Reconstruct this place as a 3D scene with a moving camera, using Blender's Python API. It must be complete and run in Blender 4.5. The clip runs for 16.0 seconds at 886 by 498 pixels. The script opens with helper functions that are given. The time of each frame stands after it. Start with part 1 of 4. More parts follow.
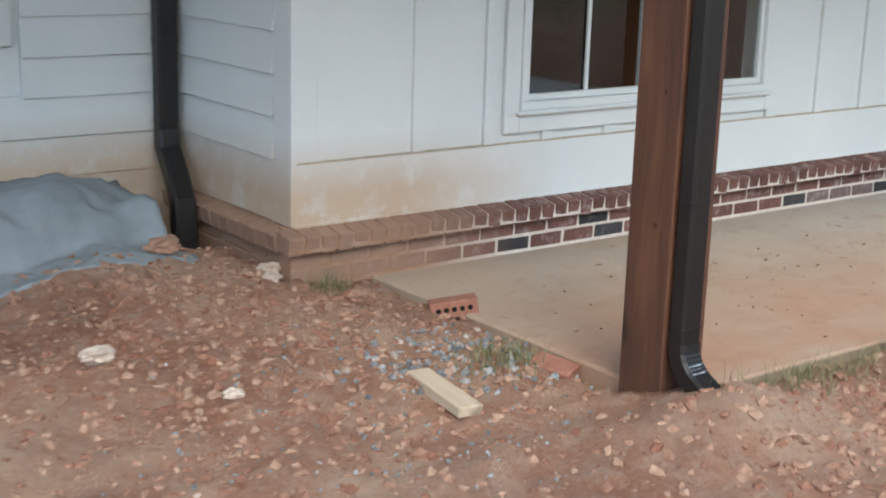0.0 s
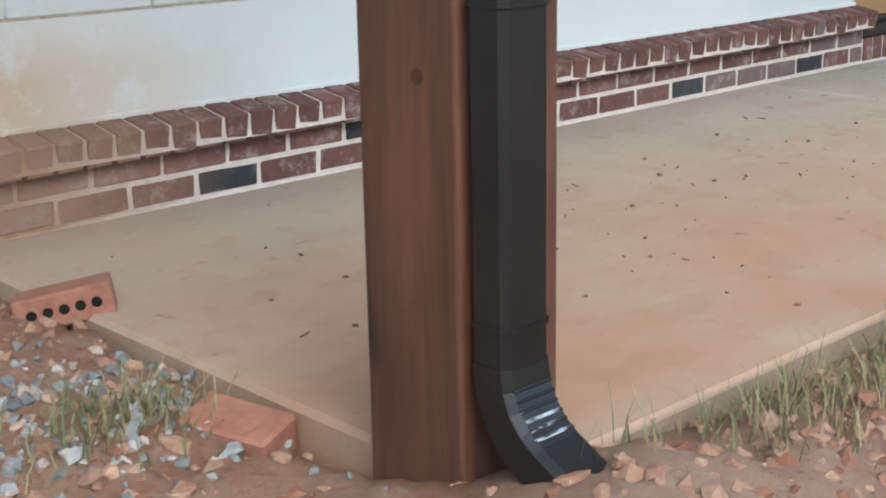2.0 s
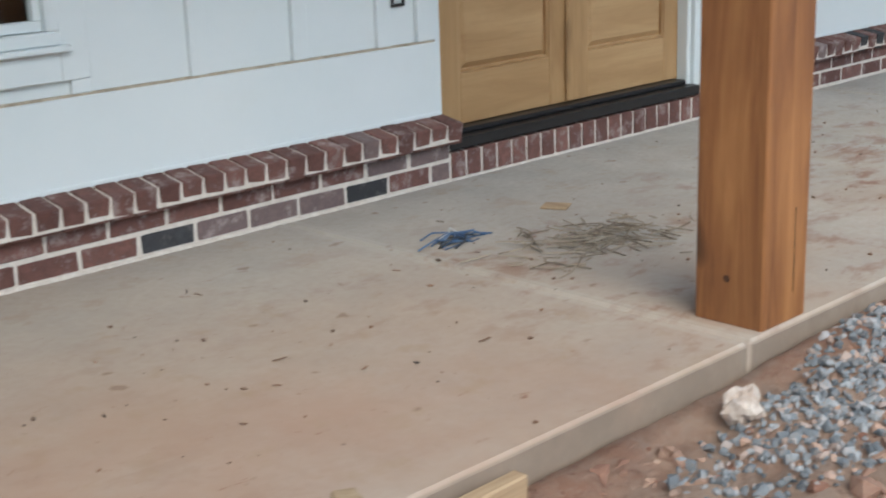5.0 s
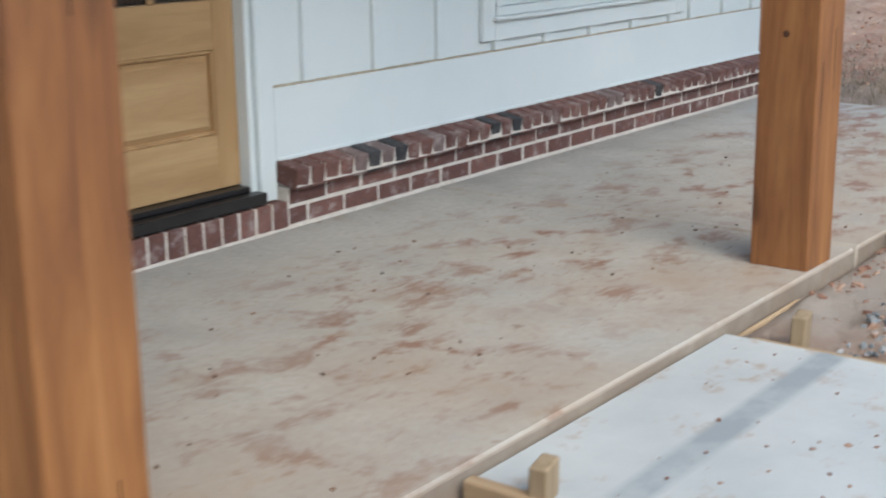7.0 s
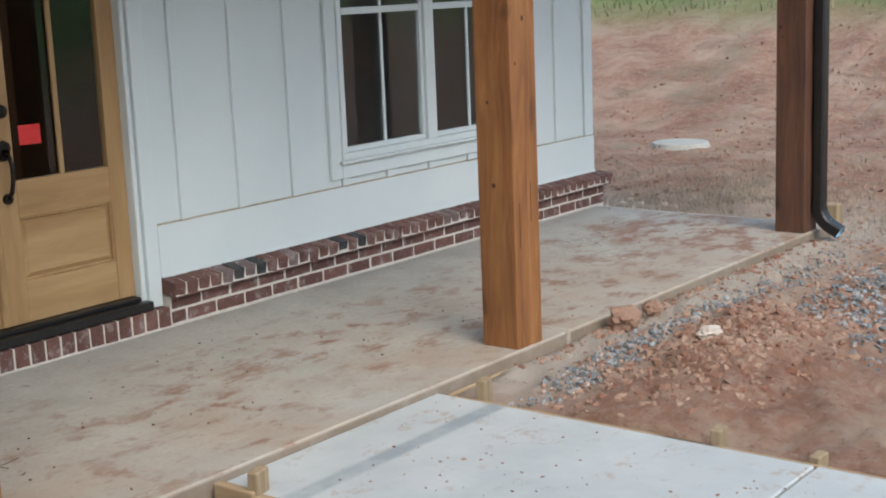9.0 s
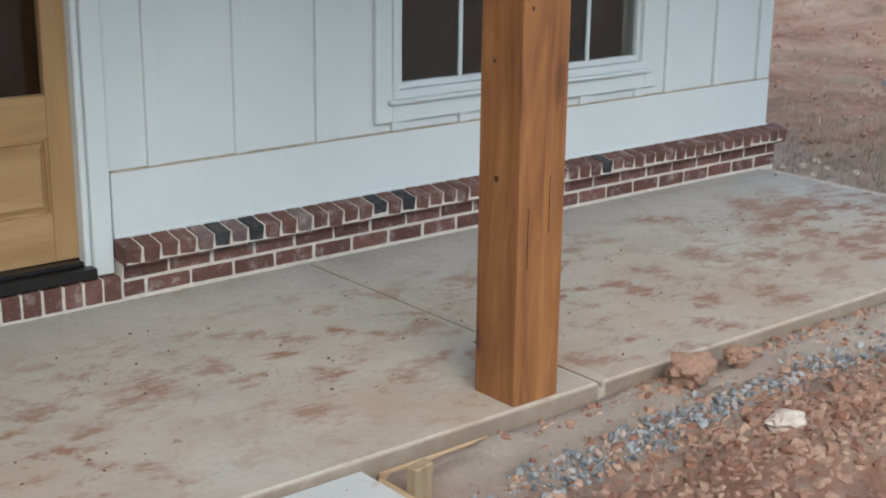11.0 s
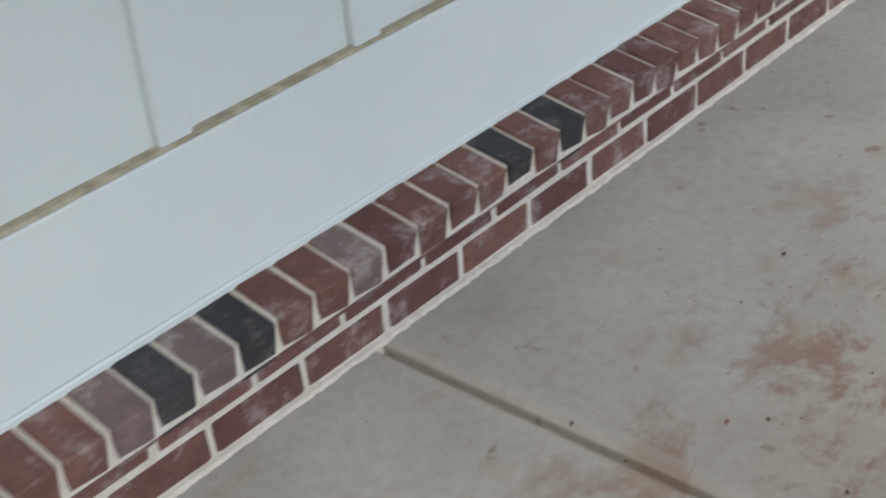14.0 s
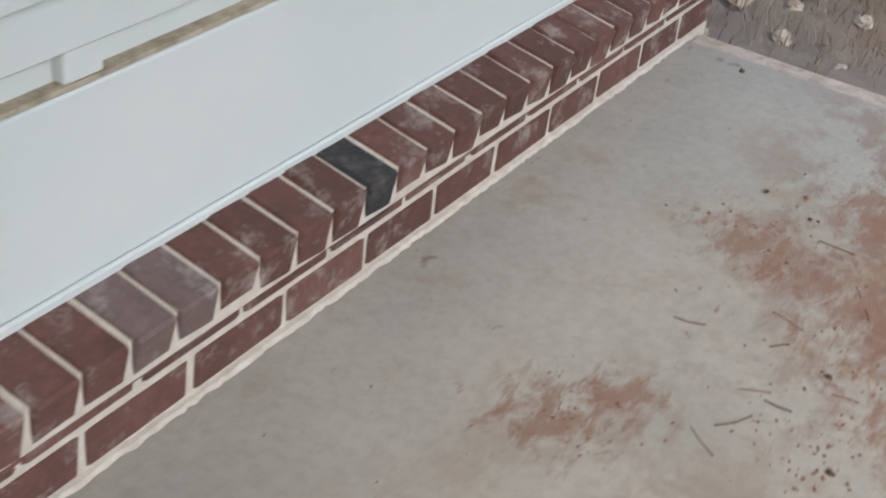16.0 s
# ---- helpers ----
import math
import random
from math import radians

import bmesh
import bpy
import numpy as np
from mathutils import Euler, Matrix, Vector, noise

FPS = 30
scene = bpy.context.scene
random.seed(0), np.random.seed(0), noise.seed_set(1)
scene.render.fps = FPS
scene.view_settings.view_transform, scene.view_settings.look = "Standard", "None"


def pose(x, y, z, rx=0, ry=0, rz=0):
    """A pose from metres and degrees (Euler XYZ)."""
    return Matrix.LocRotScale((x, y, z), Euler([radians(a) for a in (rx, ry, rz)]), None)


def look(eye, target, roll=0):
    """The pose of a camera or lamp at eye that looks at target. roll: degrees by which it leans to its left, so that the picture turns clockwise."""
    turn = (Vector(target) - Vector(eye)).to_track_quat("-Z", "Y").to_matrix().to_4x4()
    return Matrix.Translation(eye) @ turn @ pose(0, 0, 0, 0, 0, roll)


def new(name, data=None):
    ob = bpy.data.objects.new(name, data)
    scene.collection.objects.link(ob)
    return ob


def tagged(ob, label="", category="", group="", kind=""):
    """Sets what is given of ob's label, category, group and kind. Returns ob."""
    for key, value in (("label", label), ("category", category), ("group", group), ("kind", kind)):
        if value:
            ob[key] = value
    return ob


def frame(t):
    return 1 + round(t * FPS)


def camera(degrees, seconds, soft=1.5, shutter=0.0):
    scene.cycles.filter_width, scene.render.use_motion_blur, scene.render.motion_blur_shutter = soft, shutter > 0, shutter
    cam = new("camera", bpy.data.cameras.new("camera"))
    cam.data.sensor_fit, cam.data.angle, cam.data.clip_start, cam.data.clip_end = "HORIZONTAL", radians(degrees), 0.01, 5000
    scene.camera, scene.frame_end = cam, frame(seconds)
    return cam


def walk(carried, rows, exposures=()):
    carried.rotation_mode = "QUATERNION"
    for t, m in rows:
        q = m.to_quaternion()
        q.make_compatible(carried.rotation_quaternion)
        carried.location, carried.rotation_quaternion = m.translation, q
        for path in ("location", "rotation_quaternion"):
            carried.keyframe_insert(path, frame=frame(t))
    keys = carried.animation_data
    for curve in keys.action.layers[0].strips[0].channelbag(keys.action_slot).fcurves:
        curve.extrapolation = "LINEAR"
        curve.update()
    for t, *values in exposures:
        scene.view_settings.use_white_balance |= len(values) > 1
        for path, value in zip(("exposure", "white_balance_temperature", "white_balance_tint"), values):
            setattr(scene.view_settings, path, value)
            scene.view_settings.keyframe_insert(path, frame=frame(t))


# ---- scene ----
cam = camera(36.2, 16.0, soft=1.9, shutter=0.3)
PATH = [
    (0, pose(-8.909, -4.710, 1.560, 75.86, -1.69, -36.80)),
    (0.1, pose(-8.702, -4.538, 1.516, 75.55, -1.40, -36.55)),
    (0.2, pose(-8.494, -4.366, 1.472, 75.25, -1.11, -36.29)),
    (0.3, pose(-8.286, -4.195, 1.429, 74.95, -0.82, -36.04)),
    (0.4, pose(-8.078, -4.023, 1.385, 74.64, -0.53, -35.78)),
    (0.5, pose(-7.870, -3.851, 1.342, 74.34, -0.24, -35.53)),
    (1, pose(-7.394, -3.382, 1.076, 75.18, 0.45, -38.47)),
    (1.5, pose(-7.020, -2.991, 0.873, 73.94, 1.37, -42.51)),
    (2, pose(-6.931, -3.004, 0.835, 74.33, 1.12, -43.27)),
    (2.5, pose(-6.739, -2.932, 0.920, 74.99, -0.56, -43.77)),
    (3, pose(-6.523, -2.727, 0.988, 73.32, -2.24, -47.18)),
    (5.5, pose(-4.632, -3.535, 1.109, 74.58, 2.45, -44.51)),
    (6, pose(-4.229, -3.535, 1.095, 74.77, 2.75, -45.44)),
    (6.5, pose(-3.919, -3.520, 1.079, 75.21, 1.97, -48.65)),
    (7, pose(-3.477, -3.348, 1.153, 75.52, 0.70, -52.87)),
    (7.5, pose(-2.948, -3.521, 1.228, 75.33, 0.88, -53.56)),
    (7.6, pose(-3.035, -3.691, 1.271, 75.63, 0.91, -53.14)),
    (7.7, pose(-3.122, -3.862, 1.314, 75.93, 0.94, -52.73)),
    (7.8, pose(-3.209, -4.032, 1.357, 76.23, 0.97, -52.32)),
    (7.9, pose(-3.296, -4.202, 1.400, 76.52, 1.00, -51.90)),
    (8, pose(-3.383, -4.372, 1.443, 76.82, 1.03, -51.49)),
    (8.1, pose(-3.604, -4.531, 1.464, 77.25, 1.40, -51.84)),
    (8.2, pose(-3.826, -4.689, 1.486, 77.68, 1.76, -52.19)),
    (8.3, pose(-4.048, -4.848, 1.507, 78.11, 2.13, -52.54)),
    (8.4, pose(-4.270, -5.006, 1.528, 78.55, 2.50, -52.89)),
    (8.5, pose(-4.491, -5.165, 1.549, 78.98, 2.87, -53.24)),
    (11, look((-2.284, -4.756, 1.709), (-1.061, -3.275, 1.154), 0.70)),
    (11.5, look((-1.91, -4.185, 1.729), (-0.761, -2.696, 1.049), -0.33)),
    (12, look((-1.665, -3.568, 1.608), (-0.528, -2.097, 0.871), -0.45)),
    (12.5, look((-1.38, -2.906, 1.681), (-0.154, -1.567, 0.841), -3.59)),
    (13, look((-1.095, -2.323, 1.638), (0.109, -1.018, 0.718), -2.44)),
    (13.5, look((-0.784, -1.803, 1.516), (0.362, -0.53, 0.484), -2.29)),
    (14, look((-0.423, -1.421, 1.385), (0.805, -0.251, 0.326), -5.72)),
    (14.5, look((-0.024, -1.318, 1.32), (1.327, -0.256, 0.299), -6.67)),
    (15, look((0.414, -0.889, 1.135), (1.938, -0.081, 0.124), 1.14)),
    (15.3, look((0.643, -0.898, 1.157), (2.168, -0.108, 0.131), 1.48)),
    (15.5, look((0.763, -1.172, 1.401), (2.178, -0.279, 0.306), -1.46)),
    (15.7, look((0.979, -0.949, 1.185), (2.489, -0.158, 0.14), 5.23)),
    (16, look((1.23, -0.965, 1.225), (2.703, -0.159, 0.139), 7.43)),
]
walk(cam, PATH, exposures=[(0.0, 1.28, 6650, 3), (3.2, 1.42, 6300, 2), (5.3, 1.04, 6350, 2), (6.6, 1.03, 6350, 2), (7.4, 1.17, 6400, 2), (8.1, 1.17, 6400, 2), (8.5, 1.02, 6650, 2), (11.0, 0.92, 6550, 2), (14.0, 0.92, 6500, 1), (16.0, 1.05, 6900, 5)])

# ---- light: bright overcast ----
world = bpy.data.worlds.new("overcast")
scene.world = world
world.use_nodes = True
wn = world.node_tree.nodes
sky = wn.new("ShaderNodeTexSky")
sky.sky_type, sky.sun_disc = "NISHITA", False
sky.sun_elevation, sky.sun_rotation = radians(45), radians(205)
sky.air_density, sky.dust_density, sky.ozone_density = 1.0, 1.5, 1.0
world.node_tree.links.new(sky.outputs[0], wn["Background"].inputs[0])
wn["Background"].inputs[1].default_value = 0.15
sun = new("sun", bpy.data.lights.new("sun", "SUN"))
sun.data.energy, sun.data.angle, sun.data.color = 0.95, radians(45), (1.0, 0.98, 0.95)
sun.matrix_world = look((-8, -17, 18.5), (0, 0, 0))


# ---- materials ----
class Mat:
    """Small builder for procedural node materials."""

    def __init__(self, name, rough=0.8, metal=0.0):
        self.m = bpy.data.materials.new(name)
        self.m.use_nodes = True
        self.t = self.m.node_tree
        self.b = self.t.nodes["Principled BSDF"]
        self.b.inputs["Roughness"].default_value = rough
        self.b.inputs["Metallic"].default_value = metal
        self.co = self.t.nodes.new("ShaderNodeTexCoord").outputs["Object"]
        self.pos = self.t.nodes.new("ShaderNodeNewGeometry").outputs["Position"]

    def link(self, a, b):
        self.t.links.new(a, b)

    def noise(self, scale, detail=6.0, rough=0.6, stretch=(1, 1, 1), co=None, warp=0.0):
        mp = self.t.nodes.new("ShaderNodeMapping")
        mp.inputs["Scale"].default_value = stretch
        self.link(co or self.pos, mp.inputs[0])
        n = self.t.nodes.new("ShaderNodeTexNoise")
        n.inputs["Scale"].default_value = scale
        n.inputs["Detail"].default_value = detail
        n.inputs["Roughness"].default_value = rough
        n.inputs["Distortion"].default_value = warp
        self.link(mp.outputs[0], n.inputs["Vector"])
        return n.outputs["Fac"]

    def ramp(self, fac, *stops):
        r = self.t.nodes.new("ShaderNodeValToRGB")
        el = r.color_ramp.elements
        while len(el) < len(stops):
            el.new(0.5)
        for e, (at, c) in zip(el, stops):
            e.position = at
            e.color = (c, c, c, 1) if isinstance(c, (int, float)) else (*c, 1)
        self.link(fac, r.inputs[0])
        return r.outputs[0]

    def axis(self, i, a, b):
        """0 to 1 as the world coordinate i goes from a to b."""
        s = self.t.nodes.new("ShaderNodeSeparateXYZ")
        self.link(self.pos, s.inputs[0])
        r = self.t.nodes.new("ShaderNodeMapRange")
        r.inputs[1].default_value, r.inputs[2].default_value = a, b
        self.link(s.outputs[i], r.inputs[0])
        return r.outputs[0]

    def math(self, op, a, b):
        n = self.t.nodes.new("ShaderNodeMath")
        n.operation, n.use_clamp = op, True
        for k, x in enumerate((a, b)):
            if isinstance(x, (int, float)):
                n.inputs[k].default_value = x
            else:
                self.link(x, n.inputs[k])
        return n.outputs[0]

    def mix(self, fac, a, b, how="MIX"):
        n = self.t.nodes.new("ShaderNodeMix")
        n.data_type, n.blend_type = "RGBA", how
        for k, x in ((0, fac), (6, a), (7, b)):
            if isinstance(x, tuple):
                n.inputs[k].default_value = (*x, 1)
            elif isinstance(x, (int, float)):
                n.inputs[k].default_value = x
            else:
                self.link(x, n.inputs[k])
        return n.outputs[2]

    def spot(self, x, y, r):
        """1 at a place on the floor, falling to 0 at the distance r."""
        d = self.t.nodes.new("ShaderNodeVectorMath")
        d.operation = "DISTANCE"
        d.inputs[1].default_value = (x, y, 0.0)
        self.link(self.pos, d.inputs[0])
        m = self.t.nodes.new("ShaderNodeMapRange")
        m.inputs[1].default_value, m.inputs[2].default_value = r, 0.0
        self.link(d.outputs["Value"], m.inputs[0])
        return m.outputs[0]

    def chance(self):
        return self.t.nodes.new("ShaderNodeObjectInfo").outputs["Random"]

    def color(self, c):
        if isinstance(c, tuple):
            self.b.inputs["Base Color"].default_value = (*c, 1)
        else:
            self.link(c, self.b.inputs["Base Color"])

    def rough(self, c):
        self.link(c, self.b.inputs["Roughness"])

    def bump(self, h, strength=0.3, dist=0.01):
        n = self.t.nodes.new("ShaderNodeBump")
        n.inputs["Strength"].default_value, n.inputs["Distance"].default_value = strength, dist
        self.link(h, n.inputs["Height"])
        self.link(n.outputs[0], self.b.inputs["Normal"])


def mud_mask(k):
    """Clay splashed over the house's corner by the bare bank."""
    far = k.axis(0, -4.6, -5.5)
    low = k.axis(2, 0.62, 0.36)
    n = k.ramp(k.noise(9, 8, 0.7), (0.3, 0.0), (0.7, 1.0))
    base = k.math("MULTIPLY", far, low)
    return k.math("MULTIPLY", base, k.math("ADD", n, 0.5))


def brick_mat(name, lo, hi, white=0.12):
    k = Mat(name, 0.85)
    c = k.mix(k.chance(), lo, hi)
    c = k.mix(k.ramp(k.noise(28, 8, 0.7), (0.35, 0.0), (0.8, 1.0)), c, tuple(x * 0.45 for x in lo))
    c = k.mix(k.math("MULTIPLY", k.ramp(k.noise(14, 10, 0.75), (0.52, 0.0), (0.72, 1.0)), white * 4), c, (0.5, 0.42, 0.4))
    far = k.math("MULTIPLY", k.axis(0, -4.9, -5.6), k.math("ADD", k.noise(6, 6), 0.35))
    c = k.mix(far, c, (0.31, 0.195, 0.135))
    k.color(c)
    k.bump(k.noise(120, 6, 0.7), 0.5, 0.004)
    return k.m


BRICK = brick_mat("red_brick", (0.12, 0.052, 0.042), (0.215, 0.1, 0.08), 0.2)
BRICK_GREY = brick_mat("washed_brick", (0.17, 0.12, 0.115), (0.22, 0.15, 0.14), 0.22)
BRICK_BLACK = brick_mat("black_brick", (0.03, 0.031, 0.034), (0.055, 0.054, 0.058), 0.07)

k = Mat("mortar", 0.95)
c = k.ramp(k.noise(30, 8, 0.7), (0.3, (0.5, 0.44, 0.38)), (0.7, (0.68, 0.63, 0.57)))
far = k.math("MULTIPLY", k.axis(0, -4.9, -5.5), k.math("ADD", k.noise(6, 6), 0.45))
k.color(k.mix(far, c, (0.3, 0.17, 0.105)))
k.bump(k.noise(160, 5), 0.5, 0.003)
MORTAR = k.m

k = Mat("white_paint", 0.5)
c = k.ramp(k.noise(1.4, 6), (0.3, (0.63, 0.68, 0.685)), (0.7, (0.69, 0.725, 0.725)))
c = k.mix(k.math("MULTIPLY", k.ramp(k.noise(5, 8, 0.75), (0.55, 0.0), (0.85, 1.0)), 0.25), c, (0.62, 0.6, 0.53))
k.color(k.mix(k.math("MULTIPLY", mud_mask(k), 0.85), c, (0.47, 0.33, 0.21)))
k.bump(k.noise(60, 4, 0.6, (1, 1, 8)), 0.12, 0.002)
WHITE = k.m

k = Mat("raw_gap", 0.9)
k.color(k.ramp(k.noise(40, 5), (0.35, (0.3, 0.25, 0.18)), (0.65, (0.5, 0.43, 0.33))))
RAWGAP = k.m

SLAB_RIM = -1.778
k = Mat("porch_concrete", 0.8)
c = k.ramp(k.noise(2.2, 8, 0.65), (0.3, (0.365, 0.352, 0.325)), (0.7, (0.49, 0.47, 0.425)))
c = k.mix(k.ramp(k.noise(38, 8, 0.75), (0.42, 0.0), (0.75, 0.55)), c, (0.27, 0.235, 0.19))
edge = k.axis(1, -0.1, -1.5)
warm = k.math("MULTIPLY", k.axis(0, -1.5, -5.2), k.ramp(k.noise(1.1, 5), (0.3, 0.45), (0.6, 0.9)))
c = k.mix(warm, c, (0.42, 0.305, 0.21))
stain = k.math("MULTIPLY", k.ramp(k.noise(1.3, 5, 0.6), (0.28, 0.15), (0.66, 1.0)), k.math("ADD", edge, 0.08))
c = k.mix(k.math("MULTIPLY", stain, 0.75), c, (0.36, 0.245, 0.165))
west = k.math("MULTIPLY", k.axis(0, -1.9, -4.2), k.math("MULTIPLY", k.axis(1, -0.35, -1.4), k.ramp(k.noise(1.8, 4), (0.3, 0.2), (0.62, 1.0))))
c = k.mix(k.math("MULTIPLY", west, 0.75), c, (0.36, 0.19, 0.12))
heavy = k.math("MULTIPLY", k.axis(0, 1.6, 3.2), 0.045)
scuff = k.math("MULTIPLY", k.ramp(k.math("ADD", k.noise(4.4, 9, 0.72, (1.0, 1.5, 1), warp=0.25), heavy), (0.515, 0.0), (0.61, 1.0)), k.math("MULTIPLY", k.axis(1, -0.22, -0.75), k.ramp(k.noise(0.8, 3), (0.4, 0.25), (0.56, 1.0))))
scuff = k.math("MULTIPLY", scuff, k.math("ADD", k.axis(0, -3.0, -1.9), 0.22))
c = k.mix(k.math("MULTIPLY", scuff, 0.9), c, (0.23, 0.11, 0.068))
# trodden clay: footprints and drag marks of their own shape
tread = k.noise(19, 10, 0.8, (0.7, 1.5, 1), warp=0.4)
for sx, sy, sr in ((2.63, -0.40, 0.17), (2.74, -0.47, 0.13), (3.28, -0.45, 0.2), (3.2, -0.72, 0.32), (2.98, -0.86, 0.26), (2.36, -0.98, 0.24), (3.55, -0.62, 0.25), (-0.35, -0.9, 0.22), (-0.05, -1.4, 0.16)):
    print_ = k.ramp(k.math("ADD", k.math("MULTIPLY", k.spot(sx, sy, sr), 0.24), k.math("MULTIPLY", tread, 0.85)), (0.53, 0.0), (0.64, 1.0))
    c = k.mix(k.math("MULTIPLY", print_, 0.75), c, (0.25, 0.125, 0.078))
# smooth pale margins left by the jointing tool
for jx in (-2.44, 0.885):
    margin = k.math("MULTIPLY", k.axis(0, jx - 0.045, jx - 0.038), k.axis(0, jx + 0.045, jx + 0.038))
    c = k.mix(k.math("MULTIPLY", margin, 0.3), c, (0.47, 0.43, 0.37))
blotch = k.ramp(k.noise(6.5, 6, 0.65), (0.56, 0.0), (0.7, 1.0))
c = k.mix(k.math("MULTIPLY", blotch, 0.45), c, (0.33, 0.22, 0.13))
spot = k.ramp(k.noise(11, 3, 0.5), (0.69, 0.0), (0.73, 1.0))
c = k.mix(k.math("MULTIPLY", spot, 0.6), c, (0.2, 0.115, 0.07))
pale = k.math("MULTIPLY", k.axis(1, -1.66, -1.77), k.ramp(k.noise(4, 6), (0.35, 0.0), (0.6, 1.0)))
c = k.mix(k.math("MULTIPLY", pale, 0.35), c, (0.47, 0.4, 0.32))
rim = k.math("MULTIPLY", k.axis(1, SLAB_RIM + 0.004, SLAB_RIM), k.ramp(k.noise(7, 6), (0.3, 0.5), (0.6, 0.95)))
c = k.mix(rim, c, (0.23, 0.175, 0.13))
k.color(c)
k.rough(k.ramp(k.noise(5, 5), (0.3, 0.62), (0.7, 0.9)))
k.bump(k.noise(90, 8, 0.7), 0.25, 0.003)
CONCRETE = k.m

k = Mat("fresh_concrete", 0.75)
c = k.ramp(k.noise(3, 8, 0.65), (0.3, (0.42, 0.43, 0.425)), (0.7, (0.52, 0.52, 0.505)))
c = k.mix(k.ramp(k.noise(7, 9, 0.75), (0.56, 0.0), (0.66, 0.75)), c, (0.38, 0.26, 0.18))
wob = k.math("MULTIPLY", k.noise(5, 4), 0.16)
band = k.math("MULTIPLY", k.axis(1, -2.05, -2.075), k.axis(1, -2.155, -2.13))
c = k.mix(k.math("MULTIPLY", band, k.ramp(k.noise(7, 5), (0.3, 0.35), (0.6, 1.0))), c, (0.29, 0.31, 0.32))
k.color(c)
k.bump(k.noise(70, 8), 0.2, 0.003)
FRESH = k.m

k = Mat("clay_ground", 0.95)
c = k.ramp(k.noise(1.1, 9, 0.68), (0.3, (0.21, 0.083, 0.048)), (0.48, (0.35, 0.178, 0.113)), (0.64, (0.46, 0.31, 0.22)))
c = k.mix(k.ramp(k.noise(13, 9, 0.75), (0.45, 0.0), (0.72, 0.8)), c, (0.45, 0.34, 0.26))
c = k.mix(k.ramp(k.noise(33, 8, 0.7), (0.55, 0.0), (0.72, 0.75)), c, (0.16, 0.07, 0.045))
dust = k.math("MULTIPLY", k.math("MULTIPLY", k.axis(1, -2.45, -1.95), k.axis(0, -0.5, 0.3)), k.axis(0, 5.5, 4.0))
c = k.mix(k.math("MULTIPLY", dust, k.ramp(k.noise(3, 8, 0.7), (0.3, 0.55), (0.5, 1.0))), c, (0.5, 0.42, 0.35))
straw = k.math("MULTIPLY", k.axis(0, 4.3, 5.2), k.ramp(k.noise(0.55, 7, 0.7, (1, 1.6, 1)), (0.52, 0.0), (0.66, 0.75)))
c = k.mix(straw, c, (0.25, 0.2, 0.13))
green = k.math("MULTIPLY", k.axis(0, 12.8, 14.6), k.ramp(k.noise(0.8, 6), (0.3, 0.5), (0.5, 1.0)))
c = k.mix(green, c, k.ramp(k.noise(1.5, 8, 0.7), (0.3, (0.1, 0.16, 0.04)), (0.7, (0.2, 0.26, 0.08))))
away = k.math("MULTIPLY", k.axis(1, -11.0, -17.0), k.ramp(k.noise(0.3, 6), (0.3, 0.4), (0.5, 1.0)))
c = k.mix(away, c, (0.1, 0.15, 0.045))
k.color(c)
far_streak = k.math("MULTIPLY", k.axis(0, 5.0, 7.0), k.ramp(k.noise(2.4, 9, 0.78, (1, 0.45, 1), warp=0.6), (0.52, 0.0), (0.64, 0.55)))
c = k.mix(k.math("MULTIPLY", far_streak, k.axis(0, 14.5, 13.0)), c, (0.16, 0.085, 0.055))
k.color(c)
k.bump(k.noise(45, 10, 0.75), 0.9, 0.03)
CLAY = k.m

k = Mat("clay_clod", 0.95)
c = k.mix(k.t.nodes.new("ShaderNodeNewGeometry").outputs["Random Per Island"], (0.22, 0.095, 0.06), (0.42, 0.28, 0.2))
k.color(k.mix(k.ramp(k.noise(50, 8), (0.4, 0.0), (0.75, 0.6)), c, (0.19, 0.08, 0.05)))
k.bump(k.noise(90, 8, 0.7), 0.6, 0.006)
CLOD = k.m

k = Mat("crushed_stone", 0.85)
isl = k.t.nodes.new("ShaderNodeNewGeometry").outputs["Random Per Island"]
c = k.ramp(isl, (0.0, (0.11, 0.12, 0.128)), (0.5, (0.21, 0.222, 0.23)), (0.78, (0.34, 0.345, 0.345)), (1.0, (0.42, 0.26, 0.18)))
k.color(k.mix(k.ramp(k.noise(60, 6), (0.5, 0.0), (0.8, 0.6)), c, (0.4, 0.29, 0.22)))
k.bump(k.noise(150, 5), 0.4, 0.003)
GRAVEL = k.m

k = Mat("pale_rock", 0.9)
k.color(k.ramp(k.noise(22, 8, 0.7), (0.3, (0.36, 0.25, 0.19)), (0.65, (0.66, 0.58, 0.5))))
k.bump(k.noise(40, 8), 0.6, 0.008)
PALEROCK = k.m


